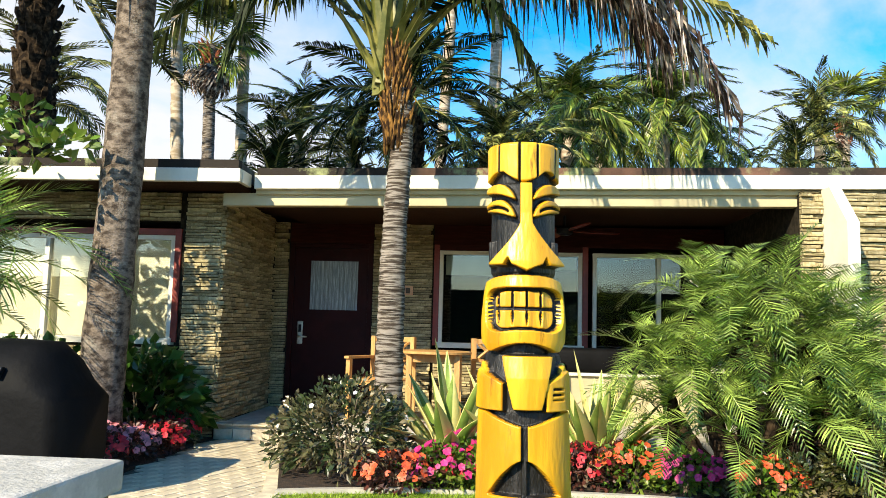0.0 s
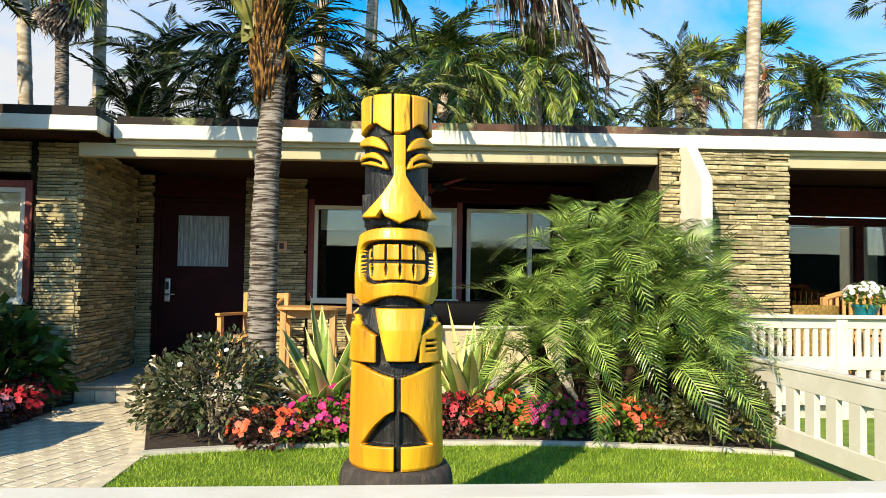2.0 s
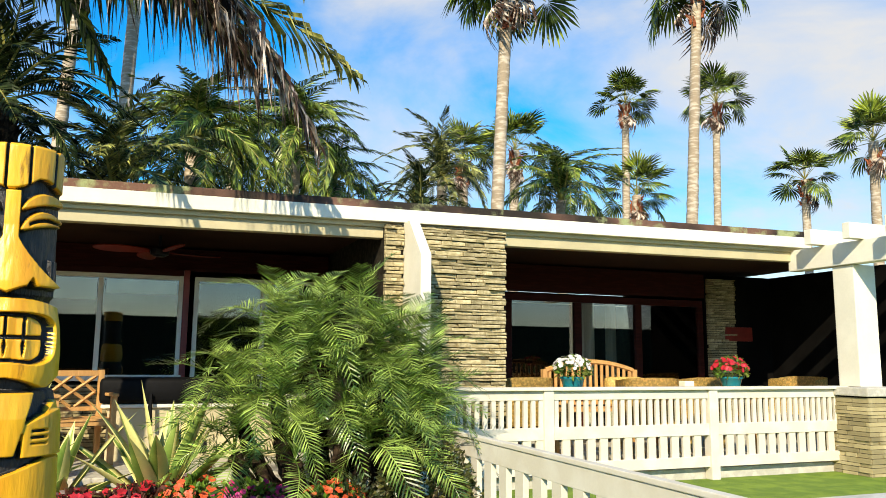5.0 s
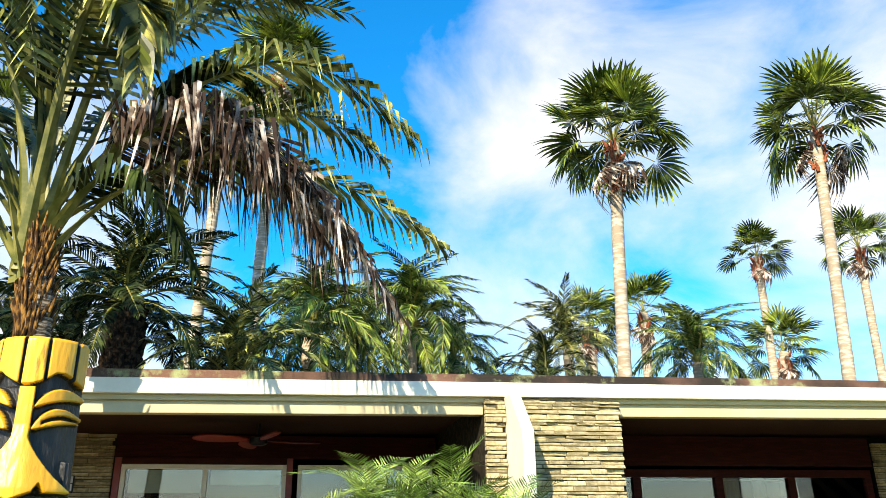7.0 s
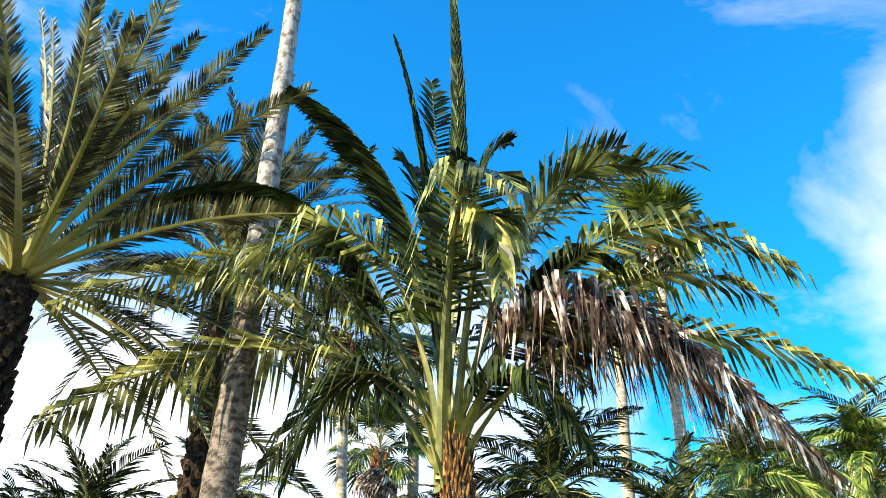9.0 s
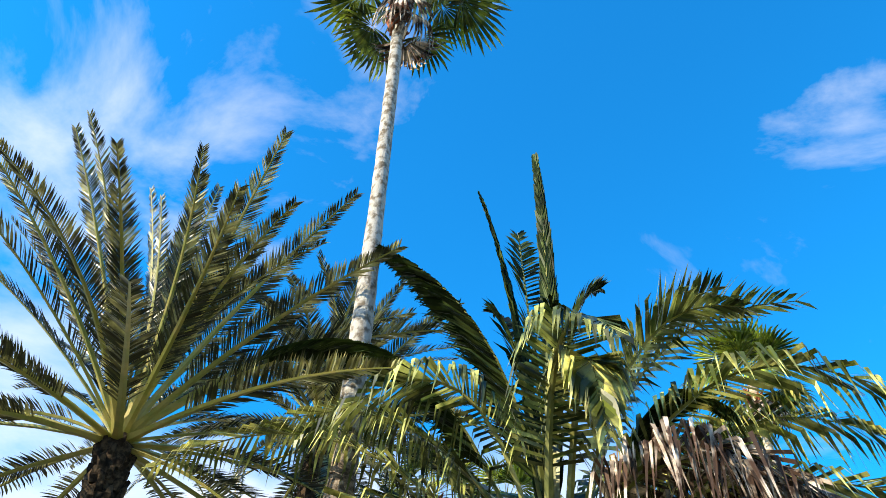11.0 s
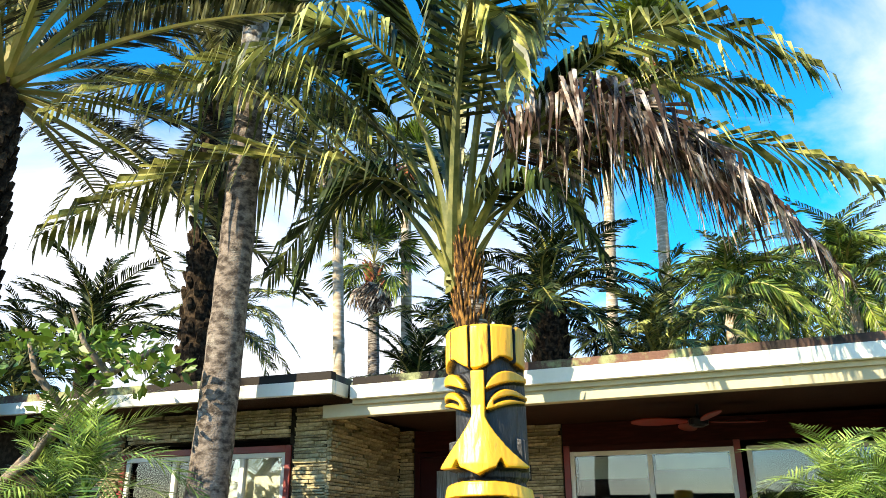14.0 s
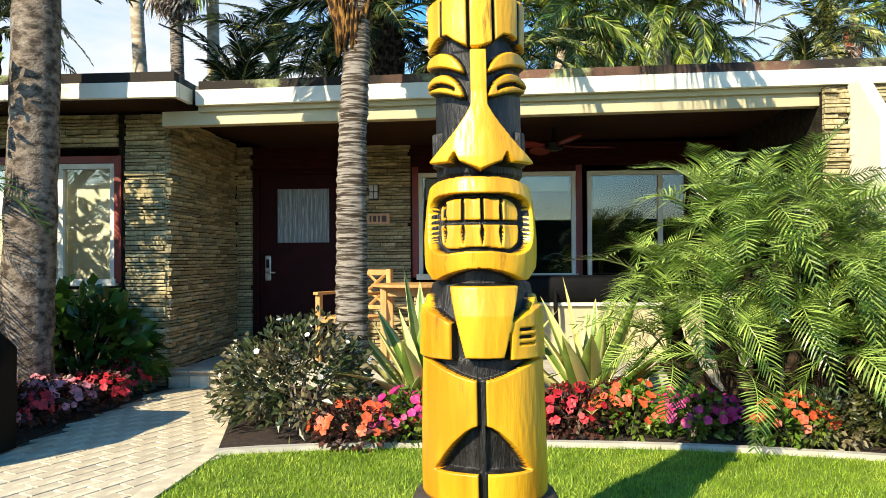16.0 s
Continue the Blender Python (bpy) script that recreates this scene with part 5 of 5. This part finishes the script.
BEDDING = [
    (-0.30, 6.15, 0.22, 0.24, M_BEDRED, M_FORA), (0.0, 6.25, 0.22, 0.28, M_BEDLEAF, M_FMAG), (0.28, 6.30, 0.2, 0.26, M_BEDLEAF, M_FRED),
    (0.62, 6.42, 0.2, 0.26, M_BEDRED, M_FRED), (0.98, 6.44, 0.22, 0.28, M_BEDRED, M_FRED), (1.32, 6.44, 0.21, 0.30, M_BEDLEAF, M_FORA),
    (1.66, 6.40, 0.2, 0.28, M_BEDLEAF, M_FMAG), (1.92, 6.42, 0.14, 0.22, M_SHRUB, M_FMAG), (2.2, 6.24, 0.19, 0.27, M_BEDLEAF, M_FORA),
    (0.15, 6.6, 0.2, 0.3, M_BEDLEAF, M_FMAG), (1.15, 6.75, 0.2, 0.3, M_BEDRED, M_FRED),
    (-2.55, 6.75, 0.24, 0.26, M_BEDRED, M_FPNK), (-2.62, 6.4, 0.24, 0.26, M_BEDRED, M_FRED), (-2.85, 6.95, 0.24, 0.28, M_BEDRED, M_FPNK), (-2.48, 7.2, 0.2, 0.24, M_BEDRED, M_FRED), (-2.5, 7.65, 0.18, 0.28, M_SHRUB, M_FRED), (-2.6, 6.05, 0.2, 0.22, M_BEDRED, M_FPNK),
]
names = {M_FRED.name: "red", M_FMAG.name: "magenta", M_FORA.name: "orange", M_FPNK.name: "pink"}
for i, (x, y, r, h, lm, fm) in enumerate(BEDDING):
    shrub("bedding_plant", (x, y, 0), (r * 1.25, r * 1.1, h), 700, 0.052, lm, "low bedding plant with %s flowers in the mulch" % names[fm.name], 90 + 3 * i, fm, 70 if fm is not M_FPNK else 90, 0.054, 0.55, "flower", "bedding flowers")


def agave(at, count, length, seed, label):
    p = thing("variegated_agave", at, label, "agave", "agaves")
    r = random.Random(seed)
    for i in range(count):
        s = i / count
        az = i * 2.39996 + r.uniform(-0.2, 0.2)
        el = radians(22 + 60 * s + r.uniform(-7, 7))
        ln = length * r.uniform(0.8, 1.1)
        verts, faces, idx = [], [], []
        bend = r.uniform(0.02, 0.22) * (1 - s)
        steps = 8
        for k in range(steps + 1):
            q = k / steps
            w = 0.060 * (0.65 + 1.2 * q * (1 - q) ** 0.6 * 1.6) * (1 - q ** 3) + 0.001
            f = el - bend * q * 2.0
            x, z = ln * q * math.cos(f), ln * q * math.sin(f)
            for o, dz in ((-1, 0.35), (-0.42, 0.10), (0, 0), (0.42, 0.10), (1, 0.35)):
                verts.append((x - math.sin(f) * w * dz, o * w, z + math.cos(f) * w * dz))
            for o, dz in ((1, 0.27), (0, -0.1), (-1, 0.27)):
                verts.append((x - math.sin(f) * w * dz, o * w * 0.98, z + math.cos(f) * w * dz))
            if k:
                b, c = (k - 1) * 8, k * 8
                for j in range(8):
                    jn = (j + 1) % 8
                    faces.append((b + j, b + jn, c + jn, c + j))
                    idx.append(1 if j in (0, 3, 4, 5, 7) else 0)
        me = mesh_from("leaf", verts, faces, [M_AGAVE, M_AGAVEC], idx, True)
        o = part("leaf", me, None, p)
        o.rotation_euler = (0, 0, az)
    return p


agave((0.02, 6.85, 0.0), 24, 0.95, 201, "variegated agave with cream edged sword leaves in the bed")
agave((1.12, 6.85, 0.0), 26, 0.95, 202, "variegated agave with cream edged sword leaves beside the dwarf palm")
agave((0.42, 6.98, 0.0), 14, 0.85, 203, "variegated agave with cream edged sword leaves behind the totem")

# small branching tree at the wing
tree = thing("small_tree", (-4.9, 6.4, 0), "small leaning tree with a bare pale branch and green leaves", "tree")
tb = bmesh.new()
tube(tb, [(0, 0, -0.05), (0.1, 0, 0.8), (0.45, 0.05, 1.6), (0.95, 0.1, 2.1), (1.3, 0.1, 2.45), (1.75, 0.1, 2.62)], [0.09, 0.075, 0.06, 0.05, 0.04, 0.02], 9)
tube(tb, [(0.45, 0.05, 1.6), (0.85, -0.1, 1.75), (1.1, -0.2, 1.95)], [0.05, 0.035, 0.018], 7)
tube(tb, [(1.3, 0.1, 2.45), (1.1, 0.0, 2.7), (1.0, -0.1, 3.0)], [0.035, 0.025, 0.012], 7)
tube(tb, [(0.95, 0.1, 2.1), (0.6, 0.0, 2.5), (0.4, 0, 2.9)], [0.04, 0.03, 0.012], 7)
part("trunk", tb, M_BARK, tree, "", True)
for i, (x, y, z, r, n) in enumerate([(1.55, 0.1, 2.45, 0.34, 60), (1.05, 0, 2.7, 0.38, 100), (1.85, 0.1, 2.55, 0.22, 40), (0.55, 0, 2.65, 0.4, 130), (1.4, 0.2, 2.75, 0.28, 60), (0.9, 0.1, 2.2, 0.3, 50)]):
    o = part("foliage", leaf_cloud("foliage", n, (r, r, r * 0.9), 0.13, M_BEDLEAF, 300 + i, ratio=0.55, shell=0.3), None, tree)
    o.location = (x, y, z - 0.2)

# ---------- porch things ----------


def lattice_chair(at, rot, label):
    c = thing("garden_chair", at, label, "chair", "teak chairs")
    c.rotation_euler = (0, 0, rot)
    for x in (-0.25, 0.25):
        boxpart("leg", (x - 0.025, x + 0.025, -0.25, -0.20, 0, 0.62), M_TEAK, c)
        boxpart("leg", (x - 0.025, x + 0.025, 0.20, 0.25, 0, 0.86), M_TEAK, c)
        boxpart("armrest", (x - 0.03, x + 0.03, -0.28, 0.198, 0.622, 0.65), M_TEAK, c, 0.006)
    boxpart("seat_frame", (-0.224, 0.224, -0.23, -0.20, 0.36, 0.40), M_TEAK, c)
    for i in range(7):
        y = -0.24 + i * 0.066
        boxpart("seat_slat", (-0.27, 0.27, y, y + 0.052, 0.402, 0.42), M_TEAK, c)
    boxpart("back_rail", (-0.224, 0.224, 0.21, 0.24, 0.80, 0.855), M_TEAK, c)
    boxpart("back_rail", (-0.224, 0.224, 0.21, 0.24, 0.47, 0.51), M_TEAK, c)
    for k, (x0, z0, x1, z1) in enumerate([(-0.2, 0.51, 0.2, 0.80), (0.2, 0.51, -0.2, 0.80), (-0.2, 0.65, -0.02, 0.80), (0.2, 0.65, 0.02, 0.80), (-0.2, 0.65, -0.02, 0.51), (0.2, 0.65, 0.02, 0.51)]):
        part("back_lattice", tube(bmesh.new(), [(x0, 0.218 + 0.004 * (k % 2), z0), (x1, 0.218 + 0.004 * (k % 2), z1)], [0.016, 0.016], 4), M_TEAK, c)
    return c


lattice_chair((-0.85, 8.95, 0.13), radians(-25), "teak garden chair with a lattice back on the porch")
lattice_chair((0.42, 9.0, 0.13), radians(18), "teak garden chair with a lattice back beside the table")
table = thing("garden_table", (-0.27, 8.75, 0.13), "round-cornered teak garden table on the porch", "table")
lathe_bm = lathe(bmesh.new(), [(0.36, 0.70), (0.375, 0.705), (0.375, 0.725), (0.365, 0.73)], 28)
part("tabletop", lathe_bm, M_TEAK, table)
for x in (-0.24, 0.24):
    for y in (-0.2, 0.2):
        boxpart("leg", (x - 0.028, x + 0.028, y - 0.028, y + 0.028, 0, 0.698), M_TEAK, table)
boxpart("apron", (-0.21, 0.21, -0.212, -0.19, 0.62, 0.698), M_TEAK, table)
boxpart("apron", (-0.21, 0.21, 0.19, 0.212, 0.62, 0.698), M_TEAK, table)

counter = thing("grill_counter", (1.35, 9.35, 0.13), "cream rendered outdoor grill counter under the window", "counter")
boxpart("body", (-0.68, 1.1, -0.25, 0.40, 0, 0.50), M_CREAM, counter, 0.01)
boxpart("worktop", (-0.74, 1.14, -0.29, 0.42, 0.502, 0.535), M_WHITE, counter, 0.006)
boxpart("vent", (0.02, 0.25, -0.256, -0.248, 0.05, 0.17), M_BLACKM, counter, 0.004, "dark vent opening")
cover = thing("covered_grill", (1.35, 9.3, 0.665), "built-in grill under a black vinyl cover with a strap", "grill")
cb = box(bmesh.new(), -0.76, 0.75, -0.26, 0.3, 0.002, 0.25, 0.05)
for v in cb.verts:
    v.co += Vector((0.012 * noise.noise(v.co * 7), 0.02 * noise.noise(v.co * 5), 0.012 * noise.noise(v.co * 8)))
part("vinyl_cover", cb, M_BLACKV, cover, "", True)
part("strap", tube(bmesh.new(), [(-0.3, -0.30, 0.1), (-0.3, -0.32, -0.05), (-0.29, -0.31, -0.2)], [0.02, 0.02, 0.022], 6), M_BLACKV, cover)

bbq = thing("covered_barbecue", (-2.85, 5.6, 0), "barbecue under a dark vinyl cover beside the path", "barbecue")
bb = bmesh.new()
prof2 = [(-0.33, 0.02), (-0.34, 0.62), (-0.33, 0.72), (-0.2, 0.92), (-0.08, 0.955), (0.12, 0.955), (0.24, 0.90), (0.34, 0.70), (0.35, 0.62), (0.34, 0.02)]
cols2 = []
for i in range(17):
    x = -0.62 + 1.24 * i / 16
    e = 1 - 0.10 * abs((i - 8) / 8) ** 6
    row = []
    for (y, z) in prof2:
        lift = z if z < 0.65 else 0.65 + (z - 0.65) * (1.0 if 3 <= i <= 13 else 0.35 if i in (1, 15) else 0.15 if i in (0, 16) else 0.75)
        n2 = noise.noise(Vector((x * 3, y * 4, z * 3)))
        row.append(bb.verts.new((x * (1 + 0.01 * n2), y * e + 0.012 * n2, lift * e + 0.008 * n2)))
    cols2.append(row)
for a, b in zip(cols2, cols2[1:]):
    for k in range(len(prof2) - 1):
        bb.faces.new((a[k], b[k], b[k + 1], a[k + 1]))
bb.faces.new(cols2[0])
bb.faces.new(cols2[-1][::-1])
bmesh.ops.recalc_face_normals(bb, faces=bb.faces)
part("vinyl_cover", bb, M_BLACKV, bbq, "", True)
badge = boxpart("badge", (0.10, 0.27, -0.375, -0.34, 0.74, 0.80), M_BLACKM, bbq, 0.003)
for v in badge.data.vertices:
    v.co.y += (v.co.z - 0.72) * 0.62
for x in (0.125, 0.155, 0.185, 0.215):
    o = boxpart("marking", (x, x + 0.02, -0.379, -0.374, 0.752, 0.788), M_GREYBAR, badge, 0)
    for v in o.data.vertices:
        v.co.y += (v.co.z - 0.72) * 0.62

fan = thing("ceiling_fan", (1.05, 9.0, 2.31), "ceiling fan with reddish brown leaf-shaped blades under the soffit", "fan")
part("rod", tube(bmesh.new(), [(0, 0, 0), (0, 0, -0.12)], [0.015, 0.015], 8), M_BLACKM, fan)
part("motor", lathe(bmesh.new(), [(0.05, -0.12), (0.09, -0.14), (0.09, -0.19), (0.05, -0.21)], 16), M_BLACKM, fan)
for k in range(4):
    bm = bmesh.new()
    vs = []
    for j in range(20):
        g = j * math.tau / 20
        vs.append((0.36 + 0.26 * math.cos(g), 0.085 * math.sin(g) * (1 + 0.2 * math.cos(g))))
    lo = [bm.verts.new((x, y, -0.17)) for x, y in vs]
    hi = [bm.verts.new((x, y, -0.16)) for x, y in vs]
    bm.faces.new(lo[::-1])
    bm.faces.new(hi)
    for j in range(20):
        bm.faces.new((lo[j], lo[(j + 1) % 20], hi[(j + 1) % 20], hi[j]))
    o = part("blade", bm, M_REDTRIM, fan)
    o.rotation_euler = (0.25, 0, k * math.pi / 2 + 0.2)

# path light
pl = thing("path_light", (2.71, 6.03, 0), "small grey mushroom path light at the bed edge", "lamp")
part("stake", tube(bmesh.new(), [(0, 0, -0.05), (0, 0, 0.30)], [0.009, 0.009], 8), M_STEEL, pl)
part("hood", lathe(bmesh.new(), [(0.055, 0.30), (0.06, 0.305), (0.035, 0.335), (0.01, 0.345)], 16), M_STEEL, pl)

# ---------- patio things ----------


def flower_pot(at, flower, label, seed):
    p = thing("flower_pot", at, label, "potted plant", "teal flower pots")
    part("pot", lathe(bmesh.new(), [(0.075, 0.0), (0.10, 0.10), (0.115, 0.15), (0.122, 0.155), (0.12, 0.175), (0.10, 0.172)], 22), M_TEAL, p, "teal glazed pot", True)
    lv = part("foliage", leaf_cloud("foliage", 380, (0.17, 0.17, 0.2), 0.05, M_BEDLEAF, seed), None, p)
    lv.location = (0, 0, 0.15)
    fl = tagged(part("bloom", flower_cloud("bloom", 75, (0.18, 0.18, 0.21), 0.05, flower, seed + 1), None, p), kind="stuff")
    fl.location = (0, 0, 0.15)
    return p


def wicker_chair(at, rot):
    c = thing("wicker_chair", at, "yellow wicker chair with a curved woven back on the patio", "chair", "wicker chairs")
    c.rotation_euler = (0, 0, rot)
    bm = bmesh.new()
    rows, n = 12, 18
    grid = []
    for j in range(rows + 1):
        z = 0.30 + 0.46 * j / rows
        grid.append([bm.verts.new((math.copysign(0.31 * abs(math.sin(a)) ** 0.55, a), math.copysign(0.28 * abs(math.cos(a)) ** 0.55, math.cos(a)) + 0.04 * j / rows, z + 0.03 * math.cos(a) * (j / rows) + 0.004 * ((i + j) % 2))) for i, a in enumerate([-1.9 + 3.8 * k / n for k in range(n + 1)])])
    for a, b in zip(grid, grid[1:]):
        for i in range(n):
            bm.faces.new((a[i], a[i + 1], b[i + 1], b[i]))
    r = bmesh.ops.solidify(bm, geom=bm.faces[:], thickness=0.03)
    part("backrest", bm, M_WICKER, c)
    boxpart("seat", (-0.28, 0.28, -0.26, 0.24, 0.34, 0.42), M_WICKER, c, 0.03)
    for x in (-0.24, 0.24):
        for y in (-0.22, 0.2):
            part("leg", tube(bmesh.new(), [(x, y, 0), (x, y, 0.34)], [0.022, 0.025], 8), M_WICKER, c)
    return c


wicker_chair((4.65, 8.3, 0.16), math.pi)
wicker_chair((6.95, 8.35, 0.16), math.pi)
wicker_chair((6.1, 8.1, 0.16), math.pi * 0.9)
wicker_chair((8.6, 8.45, 0.16), -1.3)
flower_pot((4.86, 7.55, 0.795), M_FWHT, "teal pot full of white flowers on the patio wall table", 401)
flower_pot((6.85, 7.62, 0.795), M_FRED, "teal pot with red flowers and foliage", 411)
shelf = thing("side_table", (5.85, 7.58, 0.16), "narrow wooden table that carries the flower pots", "table")
boxpart("tabletop", (-1.2, 1.25, -0.15, 0.15, 0.60, 0.633), M_TEAK, shelf)
for x in (-1.1, 1.15):
    for y in (-0.11, 0.11):
        boxpart("leg", (x - 0.025, x + 0.025, y - 0.025, y + 0.025, 0, 0.598), M_TEAK, shelf)
bench = thing("garden_bench", (5.95, 8.75, 0.16), "orange teak garden bench with an arched slatted back", "bench")
for x in (-0.62, 0.62):
    boxpart("leg", (x - 0.03, x + 0.03, 0.2, 0.26, 0, 0.86), M_TEAK, bench)
    boxpart("leg", (x - 0.03, x + 0.03, -0.26, -0.2, 0, 0.6), M_TEAK, bench)
    boxpart("armrest", (x - 0.035, x + 0.035, -0.28, 0.198, 0.602, 0.63), M_TEAK, bench)
boxpart("seat", (-0.66, 0.66, -0.26, 0.195, 0.40, 0.43), M_TEAK, bench)
for i in range(15):
    x = -0.55 + 1.1 * i / 14
    top = 0.84 + 0.10 * (1 - (x / 0.6) ** 2)
    boxpart("back_slat", (x - 0.018, x + 0.018, 0.215, 0.235, 0.48, top), M_TEAK, bench, 0.003)
part("back_rail", tube(bmesh.new(), [(-0.6 + 0.12 * i, 0.225, 0.85 + 0.10 * (1 - ((-0.6 + 0.12 * i) / 0.6) ** 2)) for i in range(11)], [0.03] * 11, 6), M_TEAK, bench)
boxpart("back_rail", (-0.59, 0.59, 0.205, 0.24, 0.45, 0.485), M_TEAK, bench)
cush = box(bmesh.new(), -0.25, 0.25, -0.08, 0.08, 0.0, 0.34, 0.06)
tagged(part("cushion", cush, M_WICKER, None, "", True), "tan cushion leaning on the bench back", "cushion").location = (6.25, 8.72, 0.60)

tagged(part("wall_panel", box(bmesh.new(), 8.72, 9.2, 9.79, 9.83, 1.42, 1.62, 0.01), M_REDTRIM), "small dark red panel fixed to the patio wall", "panel")
tagged(part("napkin_box", box(bmesh.new(), -0.06, 0.06, -0.05, 0.05, 0.0, 0.13, 0.006), M_BLIND), "small white box on the side table", "box").location = (6.25, 7.6, 0.794)

# ---------- stones and pavers ----------


def ledger_face(wall, origin, along, out, length, z0, z1, seed, holes=()):
    """Split-stone strips on a wall face; along and out are unit axes, holes are (a0, a1, z0, z1)."""
    r = random.Random(seed)
    pool = []
    for i in range(14):
        bm = bmesh.new()
        box(bm, -0.5, 0.5, -0.5, 0.5, -0.5, 0.5)
        bmesh.ops.subdivide_edges(bm, edges=[e for e in bm.edges if abs((e.verts[0].co - e.verts[1].co).x) > 0.5], cuts=2)
        for v in bm.verts:
            if v.co.y < 0:
                v.co.y += r.uniform(-0.14, 0.16)
                v.co.z *= r.uniform(0.86, 1.0)
        pool.append(as_mesh("stone", bm, M_STONE))
    z = z0
    ang = math.atan2(along[1], along[0])
    while z < z1 - 0.012:
        h = min(r.choice((0.025, 0.03, 0.036, 0.046)), z1 - z)
        a = -r.uniform(0, 0.15)
        while a < length - 0.02:
            l = r.uniform(0.12, 0.34)
            s, e = max(a, 0), min(a + l, length)
            a += l
            if e - s < 0.03 or any(s < hx1 and e > hx0 and z + h * 0.5 > hz0 and z + h * 0.5 < hz1 for hx0, hx1, hz0, hz1 in holes):
                continue
            d = r.uniform(0.030, 0.072)
            o = part("stone", r.choice(pool), None, wall)
            c = (s + e) / 2
            o.matrix_basis = Matrix.Translation((origin[0] + along[0] * c + out[0] * (d / 2 - 0.012), origin[1] + along[1] * c + out[1] * (d / 2 - 0.012), z + h / 2)) @ Matrix.Rotation(ang, 4, "Z") @ Matrix.Diagonal((e - s - 0.005, d, h - 0.006, 1))
        z += h


ledger_face(wing_pier, (-2.76 + 0.07, 8.14), (1, 0), (0, -1), 0.36, 0.0, 2.35, 501)
ledger_face(wing, (-4.75 - 0.8, 8.14), (1, 0), (0, -1), 0.78, 0.8, 2.35, 502)
ledger_face(wing_side, (-2.335, 8.12), (0, 1), (1, 0), 1.71, 0.13, 2.35, 503)
ledger_face(w_door_l, (-2.30, 9.84), (1, 0), (0, -1), 0.17, 0.13, 2.3, 504)
ledger_face(w_mid, (-1.11, 9.84), (1, 0), (0, -1), 0.70, 0.13, 2.3, 505)
ledger_face(party, (3.25, 7.66), (1, 0), (0, -1), 0.93, 0.0, 2.35, 506)
ledger_face(party, (2.96, 7.66), (1, 0), (0, -1), 0.18, 0.0, 2.35, 507)
for nm, ox, oz0, oz1, ln in (("wall_wing_below_window", -4.72, 0.5, 0.85, 1.96), ("wall_wing_above_window", -4.72, 2.07, 2.35, 1.96), ("wall_under_window", -0.38, 0.13, 0.83, 1.2), ("wall_patio_east", 8.42, 0.16, 2.3, 0.5)):
    ledger_face(bpy.data.objects[nm], (ox, 9.84 if "wing" not in nm else 8.14), (1, 0), (0, -1), ln, oz0, oz1, len(nm) * 7)

paver = as_mesh("paver", box(bmesh.new(), -0.098, 0.098, -0.048, 0.048, -0.05, 0.006, 0.004), M_PAVER)
rot = radians(68)
cx, cy = -1.7, 5.0
count = 0
for i in range(-40, 40):
    for j in range(-40, 40):
        u = (i + 0.5 * (j % 2)) * 0.204
        v = j * 0.103
        x = cx + u * math.cos(rot) - v * math.sin(rot)
        y = cy + u * math.sin(rot) + v * math.cos(rot)
        right = -1.09 if y < 5.86 else -1.09 - (y - 5.86) * 0.25
        if not (3.3 < y < 8.0 and -2.27 < x < right + 0.03) or count >= 299:
            continue
        o = part("paver", paver, None, path_base)
        o.matrix_basis = Matrix.Translation((x, y, rnd.uniform(-0.002, 0.001))) @ Matrix.Rotation(rot, 4, "Z") @ Matrix.Rotation(rnd.uniform(-0.01, 0.01), 4, "X")
        count += 1
kb = bmesh.new()
for (xa, ya), (xb, yb) in (((-1.09, 2.2), (-1.09, 5.87)), ((-1.09, 5.87), (-1.63, 8.02))):
    q = [kb.verts.new((x + o, y, z)) for x, y in ((xa, ya), (xb, yb)) for o in (-0.05, 0.06) for z in (-0.05, 0.012)]
    for f in ((1, 3, 7, 5), (0, 1, 5, 4), (2, 6, 7, 3), (0, 2, 3, 1), (4, 5, 7, 6)):
        kb.faces.new([q[k] for k in f])
tagged(part("path_edging", kb, M_PAVER), "pale concrete strip along the paved path", "", "", "structure")
step_stone = [(-2.28 + 0.18 * i, -2.28 + 0.18 * i + 0.172) for i in range(5)]
for a, b in step_stone:
    boxpart("riser_stone", (a, b, 8.055, 8.079, 0.0, 0.10), M_PAVER, porch, 0.004)
    boxpart("tread_stone", (a, b, 8.04, 8.25, 0.131, 0.15), M_PAVER, porch, 0.004)
